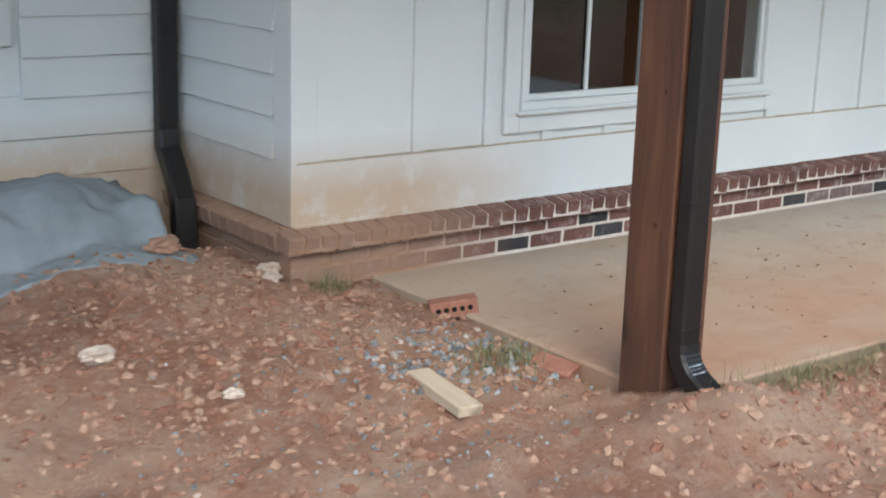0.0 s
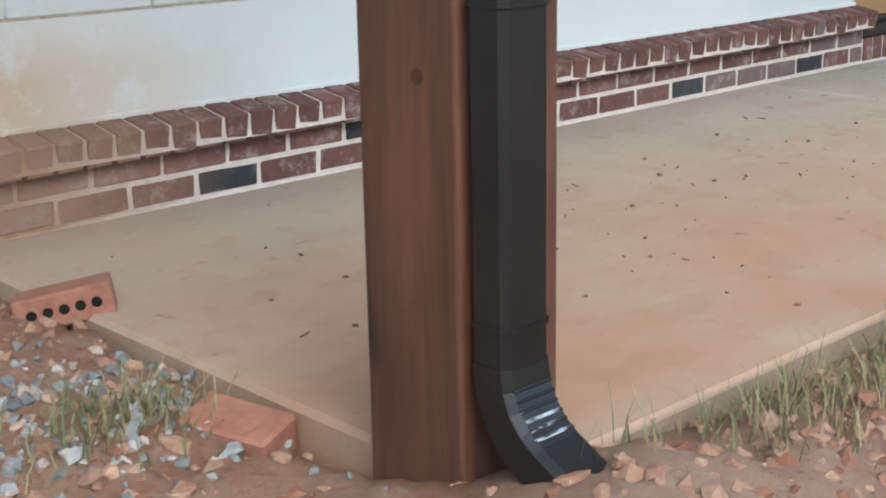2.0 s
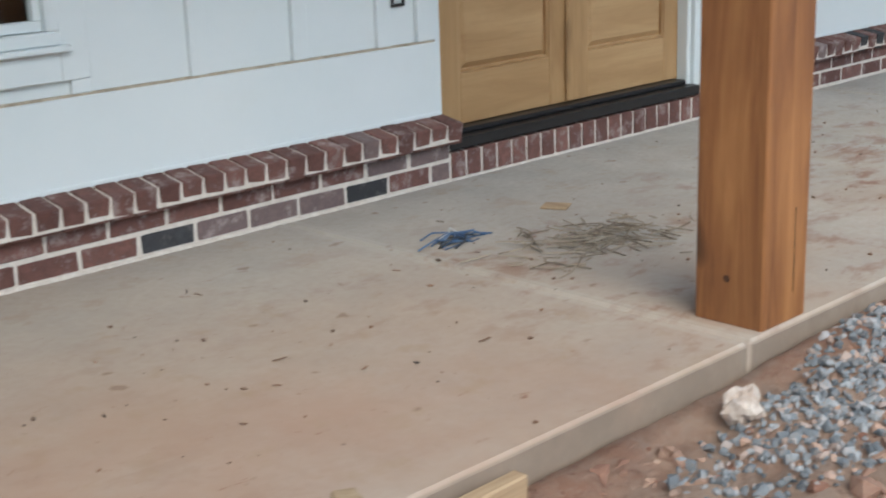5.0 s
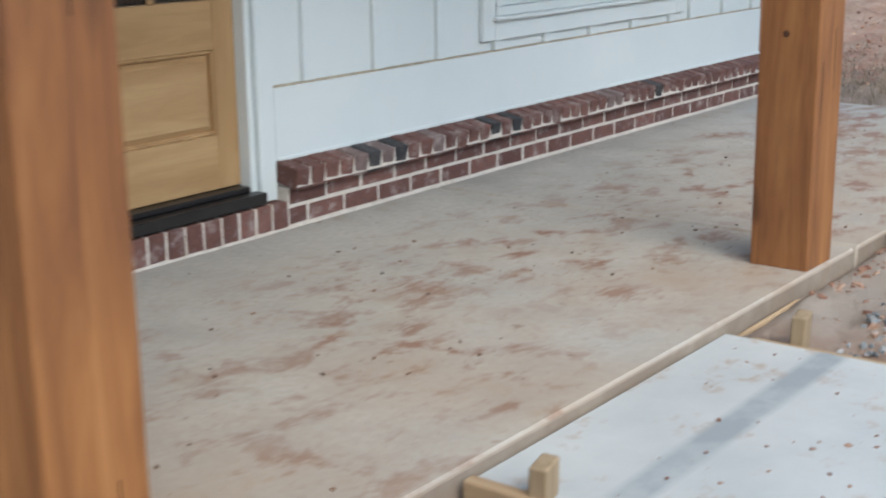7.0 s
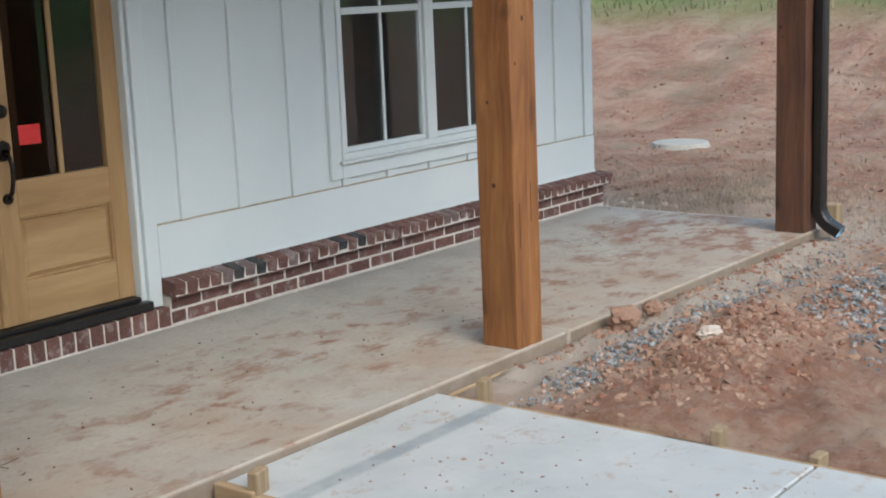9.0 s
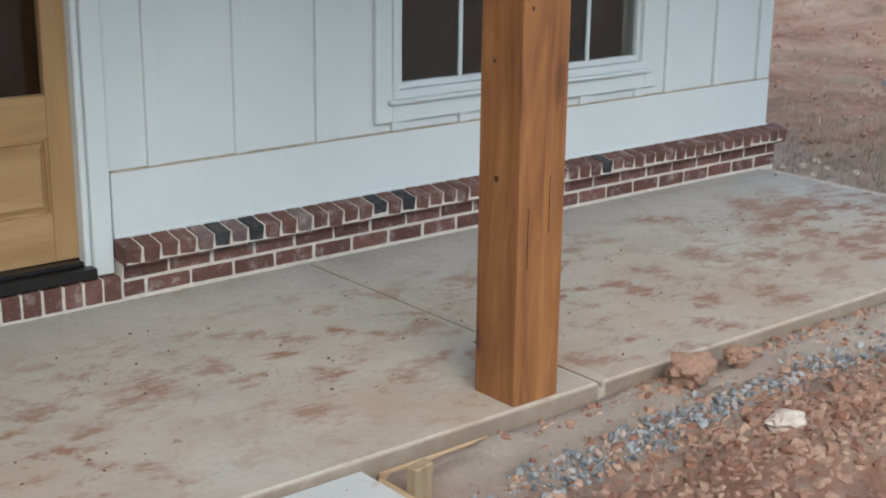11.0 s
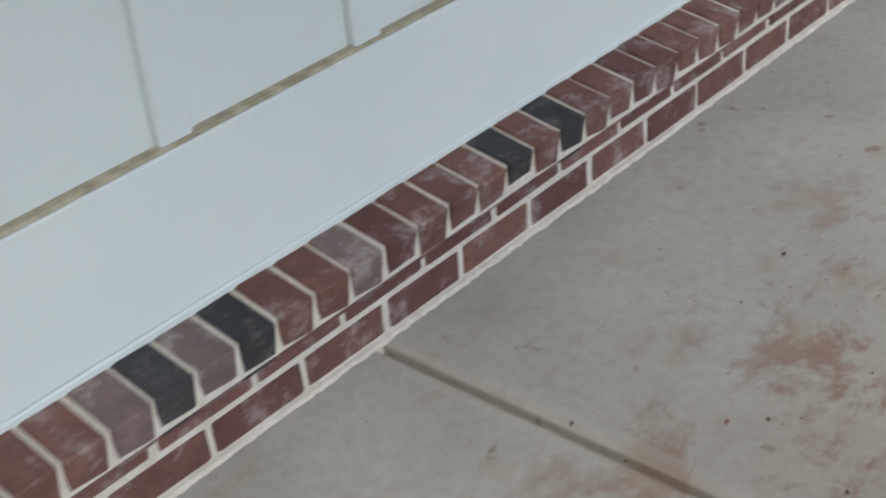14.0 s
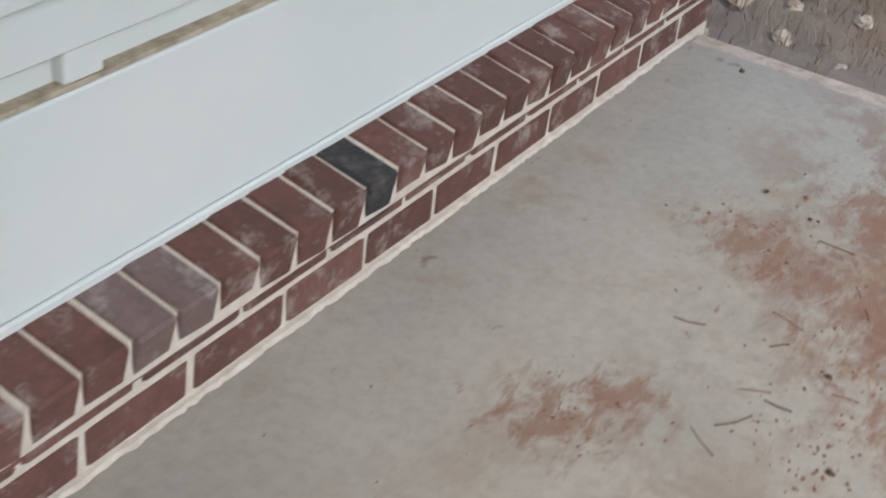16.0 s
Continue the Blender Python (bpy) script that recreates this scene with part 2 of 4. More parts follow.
def wood(name, dark, mid, light, scale=1.0, rough=0.6, axis=2):
    k = Mat(name, rough)
    st = [6.5, 6.5, 6.5]
    st[axis] = 0.7
    g = k.noise(2.2 * scale, 7, 0.62, tuple(st), k.co, 0.7)
    c = k.ramp(g, (0.28, dark), (0.5, mid), (0.72, light))
    st2 = [55, 55, 55]
    st2[axis] = 1.6
    c = k.mix(k.ramp(k.noise(3 * scale, 4, 0.6, tuple(st2), k.co), (0.5, 0.0), (0.75, 0.3)), c, dark)
    st3 = [1, 1, 1]
    st3[axis] = 0.55
    knot = k.ramp(k.noise(4.2, 1.5, 0.4, tuple(st3), k.co), (0.645, 0.0), (0.70, 1.0))
    c = k.mix(k.math("MULTIPLY", knot, 0.8), c, tuple(x * 0.3 for x in dark))
    c = k.mix(k.math("MULTIPLY", k.ramp(k.noise(1.7, 5, 0.6), (0.4, 0.0), (0.7, 1.0)), 0.4), c, dark)
    k.color(c)
    k.bump(g, 0.25, 0.004)
    return k.m


CEDAR = wood("stained_cedar", (0.13, 0.045, 0.016), (0.29, 0.118, 0.038), (0.42, 0.19, 0.066))
CEDAR_OLD = wood("weathered_cedar", (0.04, 0.02, 0.014), (0.115, 0.048, 0.027), (0.18, 0.08, 0.042))
FIR = wood("clear_fir", (0.31, 0.175, 0.075), (0.41, 0.25, 0.115), (0.49, 0.32, 0.16), 0.7, 0.42)
FIR_X = wood("clear_fir_rail", (0.31, 0.175, 0.075), (0.41, 0.25, 0.115), (0.49, 0.32, 0.16), 0.7, 0.42, 0)
KNOT = wood("knot_wood", (0.03, 0.012, 0.007), (0.075, 0.028, 0.012), (0.13, 0.05, 0.02), 3.0, 0.7)
PINE = wood("form_lumber", (0.25, 0.15, 0.08), (0.42, 0.29, 0.17), (0.55, 0.41, 0.26), 1.0, 0.85, 1)
PINE_Z = wood("stake_lumber", (0.22, 0.15, 0.085), (0.36, 0.26, 0.16), (0.46, 0.36, 0.24), 1.0, 0.85, 2)
OFFCUT = wood("offcut_lumber", (0.4, 0.31, 0.22), (0.5, 0.41, 0.31), (0.57, 0.49, 0.39), 1.0, 0.8, 1)

k = Mat("black_metal", 0.4)
k.color(k.mix(k.ramp(k.noise(9, 8, 0.7), (0.5, 0.0), (0.8, 0.35)), (0.011, 0.01, 0.01), (0.04, 0.034, 0.03)))
k.bump(k.noise(12, 4), 0.08, 0.004)
BLACK = k.m
k = Mat("scraped_metal", 0.35)
k.color(k.ramp(k.noise(22, 6, 0.6, (1, 1, 5)), (0.52, (0.015, 0.015, 0.017)), (0.62, (0.5, 0.55, 0.6))))
SCRAPED = k.m
k = Mat("blue_lining", 0.5)
k.color(k.ramp(k.noise(20, 4), (0.3, (0.25, 0.42, 0.58)), (0.7, (0.4, 0.58, 0.72))))
LINING = k.m
k = Mat("dark_bronze", 0.4, 0.6)
k.color(k.ramp(k.noise(30, 4), (0.3, (0.012, 0.011, 0.01)), (0.7, (0.03, 0.025, 0.02))))
BRONZE = k.m
k = Mat("silt_fabric", 0.75)
c = k.ramp(k.noise(3.2, 7, 0.65), (0.3, (0.17, 0.2, 0.22)), (0.7, (0.28, 0.315, 0.335)))
k.color(k.mix(k.ramp(k.noise(4, 8, 0.7), (0.56, 0.0), (0.8, 0.5)), c, (0.33, 0.26, 0.2)))
k.bump(k.noise(220, 3), 0.3, 0.002)
FABRIC = k.m
k = Mat("glass", 0.01)
k.b.inputs["Transmission Weight"].default_value = 1.0
k.b.inputs["IOR"].default_value = 1.5
k.color((0.75, 0.8, 0.8))
GLASS = k.m
# near-black base colour stands in for the shade of unlit rooms
k = Mat("unlit_room", 0.9)
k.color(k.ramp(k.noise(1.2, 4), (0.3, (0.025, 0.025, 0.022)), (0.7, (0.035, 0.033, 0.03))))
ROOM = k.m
k = Mat("red_paper", 0.8)
k.color(k.ramp(k.noise(20, 4), (0.3, (0.62, 0.03, 0.03)), (0.7, (0.72, 0.05, 0.045))))
REDPAPER = k.m
k = Mat("grass_blade", 0.7)
k.color(k.mix(k.t.nodes.new("ShaderNodeNewGeometry").outputs["Random Per Island"], (0.08, 0.11, 0.035), (0.28, 0.23, 0.13)))
GRASS = k.m
k = Mat("dry_straw", 0.85)
k.color(k.mix(k.t.nodes.new("ShaderNodeNewGeometry").outputs["Random Per Island"], (0.17, 0.125, 0.085), (0.4, 0.33, 0.25)))
STRAW = k.m
k = Mat("dark_crumbs", 0.9)
k.color(k.mix(k.t.nodes.new("ShaderNodeNewGeometry").outputs["Random Per Island"], (0.07, 0.05, 0.04), (0.26, 0.14, 0.085)))
CRUMB = k.m
k = Mat("blue_plastic", 0.45)
k.color(k.mix(k.t.nodes.new("ShaderNodeNewGeometry").outputs["Random Per Island"], (0.03, 0.07, 0.16), (0.12, 0.2, 0.3)))
BLUE = k.m
k = Mat("woods", 0.9)
k.color(k.ramp(k.noise(0.35, 8, 0.75), (0.3, (0.018, 0.035, 0.012)), (0.7, (0.07, 0.11, 0.035))))
WOODS = k.m
k = Mat("roofing", 0.9)
k.color(k.ramp(k.noise(12, 6), (0.3, (0.05, 0.05, 0.052)), (0.7, (0.09, 0.09, 0.09))))
ROOFING = k.m


# ---- mesh helpers ----
rnd = random.Random(7)


def box(bm, x0, y0, z0, x1, y1, z1, bevel=0.0, seg=1):
    made = bmesh.ops.create_cube(bm, size=1)["verts"]
    bmesh.ops.transform(bm, matrix=Matrix.Translation(((x0 + x1) / 2, (y0 + y1) / 2, (z0 + z1) / 2)) @ Matrix.Diagonal((abs(x1 - x0), abs(y1 - y0), abs(z1 - z0), 1)), verts=made)
    if bevel:
        edges = list({e for v in made for e in v.link_edges})
        bmesh.ops.bevel(bm, geom=edges, offset=bevel, segments=seg, affect="EDGES", profile=0.5)
    return bm


def boxes(*all_, bevel=0.0):
    bm = bmesh.new()
    for b in all_:
        box(bm, *b, bevel=bevel)
    return bm


BASE = {}


def thing(name, x, y, z, label, category, group="", kind=""):
    ob = new(name)
    ob.location = (x, y, z)
    ob.empty_display_size = 0.1
    BASE[ob.name] = Vector((x, y, z))
    return tagged(ob, label, category, group, kind)


def part(name, bm, material, parent=None, label="", smooth=False):
    """One mesh object, given in world coordinates, under its thing or part."""
    off = BASE[parent.name] if parent else Vector((0, 0, 0))
    if parent:
        bmesh.ops.translate(bm, verts=bm.verts, vec=-off)
    me = bpy.data.meshes.new(name)
    bm.to_mesh(me)
    bm.free()
    me.materials.append(material)
    if smooth:
        me.shade_smooth()
    ob = new(name, me)
    ob.parent = parent
    BASE[ob.name] = off
    return tagged(ob, label)


def structure(name, bm, material, label, category="", smooth=False):
    ob = part(name, bm, material, None, label, smooth)
    return tagged(ob, "", category, "", "structure")


def from_lists(name, verts, faces, material, label, category, kind="stuff", parent=None):
    me = bpy.data.meshes.new(name)
    me.from_pydata(verts, [], faces)
    me.materials.append(material)
    ob = new(name, me)
    ob.parent = parent
    return tagged(ob, label, category, "", kind)


E1 = -1.665          # west jamb of the doorway
WX0, WX1 = -6.08, 4.11
FACE, PANEL = 0.058, 0.078
SLABY = -1.78


def fall(d, r):
    return math.exp(-(d / r) ** 2)


def ground_z(x, y):
    """Height of the bare clay."""
    z = -0.068
    z += 0.03 * fall(math.hypot((x - 2.2) / 2.2, (y + 1.9) / 0.3), 1.0)
    z += 0.04 * fall(math.hypot((x + 6.0) / 0.35, (y + 0.9) / 0.8), 1.0)
    z += 0.045 * fall(math.hypot((x + 1.95) / 0.6, (y + 1.92) / 0.16), 1.0)
    # bank of spoil by the west corner
    z += 0.16 * fall(math.hypot((x + 7.1) / 1.1, (y + 0.0) / 0.75), 1.0)
    z += 0.10 * fall(math.hypot((x + 6.5) / 0.6, (y - 0.45) / 0.5), 1.0)
    z += 0.05 * fall(math.hypot(x + 6.3, y + 1.0), 0.5)
    z += 0.09 * fall(math.hypot((x + 5.65) / 0.55, (y + 2.05) / 0.28), 1.0)
    z += 0.06 * fall(math.hypot((x + 4.4) / 0.5, (y + 2.05) / 0.2), 1.0)
    z += 0.055 * fall(math.hypot((x + 4.7) / 0.75, (y + 2.02) / 0.22), 1.0)
    z += 0.05 * fall(math.hypot((x + 5.75) / 0.3, (y + 1.9) / 0.22), 1.0)
    # heap east of the front walk
    z += 0.13 * fall(math.hypot((x - 1.15) / 0.85, (y + 2.6) / 0.4), 1.0)
    z += 0.05 * fall(math.hypot((x + 2.2) / 0.9, (y + 2.75) / 0.3), 1.0)
    # the far bank and the field on it
    s = min(max((x - 8.8) / 8.0, 0.0), 1.0)
    z += 1.72 * s * s * (3 - 2 * s) + 0.02 * max(0.0, x - 16)
    rough = 1.0 if (x < -5.7 or y < SLABY - 0.05 or x > 4.1) else 0.25
    p = Vector((x, y, 0.0))
    z += rough * (0.035 * noise.fractal(p * 1.7, 0.9, 2.1, 4) + 0.03 * noise.fractal(p * 6.5, 0.7, 2.2, 5))
    if s > 0.02 and x < 40:
        z += 0.10 * noise.fractal(p * 0.9, 0.9, 2.1, 4)
    if -5.74 < x < 4.08 and y > SLABY - 0.02:
        z = min(z, -0.14)
    if -1.45 < x < -0.05 and -7.2 < y < SLABY:
        z = min(z, -0.16)
    if x > -6.15 and y > -0.02:
        if x < 4.2:
            z = min(z, -0.06)
    return z


# ---- ground ----
def axis_steps(fine0, fine1, step, lo, hi):
    a = list(np.arange(fine0, fine1 + 1e-6, step))
    d, x = step, fine1
    while x < hi:
        d *= 1.13
        x += d
        a.append(x)
    d, x = step, fine0
    while x > lo:
        d *= 1.13
        x -= d
        a.insert(0, x)
    return a


gx = axis_steps(-8.2, 5.2, 0.035, -420, 420)
gy = axis_steps(-3.7, 1.2, 0.035, -420, 420)
gv = [(x, y, ground_z(x, y)) for y in gy for x in gx]
nx = len(gx)
gf = [(j * nx + i, j * nx + i + 1, (j + 1) * nx + i + 1, (j + 1) * nx + i) for j in range(len(gy) - 1) for i in range(nx - 1)]
ground = from_lists("ground", gv, gf, CLAY, "bare red clay ground with pale dust and straw", "ground", "structure")
ground.data.shade_smooth()

# ---- porch slab in three bays with tooled joints ----
JOINTS = (-2.44, 0.885)
xs = (-5.71, *JOINTS, 4.02)
floor = structure("floor", boxes((-5.70, SLABY + 0.01, -0.30, 4.01, 0.06, -0.03)), CONCRETE, "stained concrete porch slab with tooled joints", "porch floor")
for a, b in zip(xs, xs[1:]):
    part("slab_bay", boxes((a + (0.0 if a < -5 else 0.004 if a < 0 else 0.011), SLABY, -0.12, b - (0.0 if b > 4 else 0.004 if b < 0 else 0.011), 0.02, 0.0), bevel=0.011), CONCRETE, floor)
structure("trim_slab_edge", boxes((4.02, -1.74, -0.14, 4.1, 0.0, -0.012), bevel=0.008), PALEROCK, "pale mortar lip along the slab's east end", "trim")

# ---- front walk ----
walkway = structure("pavement", boxes((-1.34, -7.0, -0.15, -0.14, SLABY - 0.008, -0.05)), FRESH, "pale new concrete front walk with red clay marks", "front walk")
for a, b in ((SLABY - 0.008, -3.42), (-3.432, -5.1), (-5.112, -7.0)):
    part("walk_bay", boxes((-1.345, b, -0.06, -0.135, a, -0.03), bevel=0.005), FRESH, walkway)

# ---- house walls ----
WTOP = 2.75
WIN = {"A": (-4.83, -3.19, 0.70, 2.1), "B": (1.42, 3.01, 0.70, 2.1)}   # glazed openings: x0, x1, z0, z1
DOOR = (E1 + 0.06, -0.06, 0.16, 2.2)
holes = [(WIN["A"][0] - 0.05, WIN["A"][1] + 0.05, WIN["A"][2] - 0.05, WIN["A"][3] + 0.05), (DOOR[0] - 0.02, DOOR[1] + 0.02, -0.2, DOOR[3]), (WIN["B"][0] - 0.05, WIN["B"][1] + 0.05, WIN["B"][2] - 0.05, WIN["B"][3] + 0.05)]
bm = bmesh.new()
x = WX0
for x0, x1, z0, z1 in holes:
    box(bm, x, PANEL, -0.25, x0, 0.24, WTOP)
    if z0 > 0:
        box(bm, x0, PANEL, -0.25, x1, 0.24, z0)
    box(bm, x0, PANEL, z1, x1, 0.24, WTOP)
    x = x1
box(bm, x, PANEL, -0.25, WX1, 0.24, WTOP)
wall = structure("wall_south", bm, WHITE, "white board-and-batten front wall, mud-splashed at its west corner", "house wall")


def skirt(x0, x1):
    part("skirt_board", boxes((x0, FACE - 0.004, 0.236, x1, PANEL + 0.002, 0.505), bevel=0.003), WHITE, wall)
    part("skirt_ledge", boxes((x0 + 0.004, FACE + 0.001, 0.5055, x1 - 0.004, PANEL + 0.001, 0.512)), RAWGAP, wall, "unpainted ledge")
    part("caulk_strip", boxes((x0, FACE - 0.014, 0.238, x1, FACE - 0.005, 0.254), bevel=0.003), WHITE, wall)


skirt(WX0 + 0.0, E1 + 0.0)
skirt(0.0, WX1)


def batten(x, w=0.062, z0=0.5125, z1=WTOP):
    part("batten", boxes((x, FACE, z0, x + w, PANEL + 0.001, z1), bevel=0.003), WHITE, wall)


for x in (0.167, 0.57, 0.975, 3.22, 3.62):
    batten(x)
batten(WX1 - 0.11, 0.11)
for x in (-5.47, -5.07, -2.71, -2.31):
    batten(x)
batten(-5.96 - 0.12, 0.12)
batten(-1.94, 0.062)
batten(E1 - 0.085, 0.085, 0.5125)
for x in (-4.72, -4.32, -3.92, -3.52, -3.12, 1.385, 1.785, 2.185, 2.585, 2.985):
    batten(x, 0.062, 0.5125, 0.557)


def window(name, x0, x1, z0, z1, y, label, units=2):
    """Mulled double-hung windows in a flat casing; y is the casing's face."""
    w = structure(name, boxes((x0 - 0.13, y, z0 - 0.145, x0 - 0.04, y + 0.024, z1 + 0.13), (x1 + 0.04, y, z0 - 0.145, x1 + 0.13, y + 0.024, z1 + 0.13), (x0 - 0.04, y, z0 - 0.145, x1 + 0.04, y + 0.024, z0 - 0.06), (x0 - 0.04, y, z1 + 0.04, x1 + 0.04, y + 0.024, z1 + 0.13), bevel=0.003), WHITE, label, "window")
    part("window_sill", boxes((x0 - 0.065, y - 0.03, z0 - 0.06, x1 + 0.065, y + 0.03, z0 - 0.042), bevel=0.004), WHITE, w)
    part("window_frame", boxes((x0 - 0.04, y - 0.012, z0 - 0.041, x1 + 0.04, y + 0.09, z0 - 0.002), (x0 - 0.04, y - 0.012, z1, x1 + 0.04, y + 0.09, z1 + 0.04), (x0 - 0.04, y - 0.012, z0 - 0.002, x0, y + 0.09, z1), (x1, y - 0.012, z0 - 0.002, x1 + 0.04, y + 0.09, z1), bevel=0.004), WHITE, w)
    half = (x1 - x0) / units
    for u in range(units):
        a, b = x0 + u * half, x0 + (u + 1) * half
        if u:
            part("mullion", boxes((a - 0.045, y - 0.01, z0 - 0.002, a + 0.045, y + 0.085, z1), bevel=0.004), WHITE, w)
        a, b = a + (0.045 if u else 0), b - (0.045 if u < units - 1 else 0)
        mid = z0 + 0.8
        s = part("sash", boxes((a, y + 0.012, z0, b, y + 0.045, z0 + 0.03), (a, y + 0.012, z1 - 0.03, b, y + 0.045, z1), (a, y + 0.012, z0 + 0.03, a + 0.025, y + 0.045, z1 - 0.03), (b - 0.025, y + 0.012, z0 + 0.03, b, y + 0.045, z1 - 0.03), (a + 0.025, y + 0.012, mid - 0.02, b - 0.025, y + 0.045, mid + 0.02), bevel=0.003), WHITE, w)
        c = (a + b) / 2
        part("muntin", boxes((c - 0.011, y + 0.018, z0 + 0.03, c + 0.011, y + 0.032, mid - 0.02), bevel=0.002), WHITE, s)
        part("muntin", boxes((c - 0.011, y + 0.018, mid + 0.02, c + 0.011, y + 0.032, z1 - 0.03), bevel=0.002), WHITE, s)
        for p0, p1 in ((z0 + 0.03, mid - 0.02), (mid + 0.02, z1 - 0.03)):
            g = part("pane", boxes((a + 0.024, y + 0.034, p0 - 0.002, b - 0.024, y + 0.038, p1 + 0.002)), GLASS, s, "clear glass")
            g.visible_shadow = False
    return w


window("window_1", *WIN["A"], FACE - 0.006, "white double window with slim muntins and flat casing")
window("window_2", *WIN["B"], FACE - 0.006, "white double window with slim muntins and flat casing")

# west return and the set-back wing, both in lap siding
WINGY = 1.12
ret = structure("wall_return", boxes((WX0 + 0.02, 0.24, -0.25, WX0 + 0.16, WINGY, WTOP)), WHITE, "white lap-sided return wall, mud-stained low down", "house wall")
wing = structure("wall_wing", boxes((-9.5, WINGY + 0.02, -0.25, -8.35, WINGY + 0.16, WTOP), (-8.35, WINGY + 0.02, -0.25, -6.95, WINGY + 0.16, 1.02), (-8.35, WINGY + 0.02, 2.3, -6.95, WINGY + 0.16, WTOP), (-6.95, WINGY + 0.02, -0.25, WX0 + 0.16, WINGY + 0.16, WTOP)), WHITE, "white lap-sided wing wall", "house wall")


def lap_x(z, x0, x1):
    bm = boxes((x0, WINGY, z, x1, WINGY + 0.02, z + 0.19), bevel=0.002)
    for v in bm.verts:
        if v.co.z < z + 0.1 and v.co.y < WINGY + 0.01:
            v.co.y -= 0.02
    part("lap_board", bm, WHITE, wing)


def lap_y(z):
    bm = boxes((WX0, 0.2, z, WX0 + 0.02, WINGY - 0.02, z + 0.19), bevel=0.002)
    for v in bm.verts:
        if v.co.z < z + 0.1 and v.co.x < WX0 + 0.01:
            v.co.x -= 0.02
    part("lap_board", bm, WHITE, ret)


for i in range(13):
    z = 0.515 + i * 0.178
    lap_y(z)
    if z + 0.19 < 0.88 or z > 2.45:
        lap_x(z, -9.5, WX0 - 0.012)
    else:
        lap_x(z, -6.82, WX0 - 0.012)
        lap_x(z, -9.5, -8.5)
lap_x(0.337, -9.5, WX0 - 0.012)
part("skirt_board", boxes((WX0 - 0.006, 0.2, 0.245, WX0 + 0.02, WINGY - 0.02, 0.513), bevel=0.003), WHITE, ret)
part("skirt_board", boxes((-9.5, WINGY - 0.01, 0.0, WX0 - 0.012, WINGY + 0.02, 0.335), bevel=0.003), WHITE, wing)
part("corner_board", boxes((WX0 - 0.012, FACE - 0.008, 0.245, WX0 + 0.018, 0.195, WTOP), bevel=0.003), WHITE, ret)
window("window_3", -8.2, -6.99, 1.07, 2.15, WINGY - 0.016, "white wing window with flat casing", 1)

# the rest of the shell
structure("wall_east", boxes((WX1 - 0.16, 0.24, -0.25, WX1, 7.0, WTOP)), WHITE, "white end wall", "house wall")
structure("wall_north", boxes((-9.5, 7.0, -0.25, WX1, 7.15, WTOP)), ROOM, "plain back wall coloured dark as in an unlit room", "house wall")
structure("wall_west", boxes((-9.65, WINGY + 0.02, -0.25, -9.5, 7.15, WTOP)), WHITE, "white end wall", "house wall")
# indoor surfaces carry the rooms' darkness in their colour
structure("floor_inside", boxes((-9.5, WINGY + 0.17, -0.05, WX0 + 0.16, 7.0, 0.1), (WX0 + 0.161, 0.25, -0.05, WX1 - 0.16, 7.0, 0.1)), ROOM, "plain indoor floor coloured dark as in an unlit room", "floor")
structure("wall_inside", boxes((-9.4, 3.4, 0.1, WX1 - 0.17, 3.5, WTOP - 0.01)), ROOM, "plain inside wall coloured dark as in an unlit room", "wall")
structure("ceiling", boxes((-9.7, WINGY - 0.3, WTOP, WX0 - 0.05, 7.2, WTOP + 0.1), (WX0 - 0.049, 0.06, WTOP, WX1 + 0.05, 7.2, WTOP + 0.1)), WHITE, "plain white ceiling", "ceiling")
structure("porch_ceiling", boxes((-6.1, -2.15, WTOP - 0.03, WX1 + 0.05, 0.055, WTOP + 0.05)), WHITE, "plain white porch ceiling", "ceiling")
bm = bmesh.new()
vs = [bm.verts.new(p) for p in ((-9.9, -2.45, 2.72), (4.6, -2.45, 2.72), (4.6, 3.4, 4.6), (-9.9, 3.4, 4.6), (4.6, 7.6, 2.9), (-9.9, 7.6, 2.9))]
bm.faces.new((vs[0], vs[1], vs[2], vs[3]))
bm.faces.new((vs[3], vs[2], vs[4], vs[5]))
bmesh.ops.solidify(bm, geom=bm.faces[:], thickness=0.08)
bmesh.ops.translate(bm, verts=bm.verts, vec=(0, 0, 0.12))
structure("roof", bm, ROOFING, "plain dark roof", "roof")
structure("porch_beam", boxes((-5.75, -1.74, 2.45, 4.0, -1.58, WTOP - 0.03), bevel=0.006), CEDAR, "stained cedar porch beam", "beam")

# ---- double door ----
door = structure("door_1", boxes((E1 + 0.0, FACE + 0.03, 0.155, E1 + 0.06, 0.2, 2.26), (-0.06, FACE + 0.03, 0.155, 0.0, 0.2, 2.26), (E1 + 0.06, FACE + 0.03, 2.2, -0.06, 0.2, 2.26), bevel=0.003), FIR, "pair of clear fir doors with glass lights, closed", "front door")
part("door_casing", boxes((-0.095, FACE - 0.018, 0.105, -0.012, FACE + 0.028, 2.34), bevel=0.004), WHITE, door, "white casing")
part("brick_mould", boxes((-0.125, FACE + 0.0, 0.105, -0.097, FACE + 0.06, 2.30), bevel=0.005), WHITE, door, "white moulding")
part("casing_head", boxes((E1, FACE - 0.018, 2.27, -0.1, FACE + 0.028, 2.36), bevel=0.004), WHITE, door, "white casing")
part("threshold", boxes((E1 + 0.005, 0.005, 0.108, -0.1, 0.17, 0.15), (E1 + 0.03, 0.06, 0.15, -0.13, 0.17, 0.17), bevel=0.004), BLACK, door, "black metal threshold")
LEAFY = 0.115


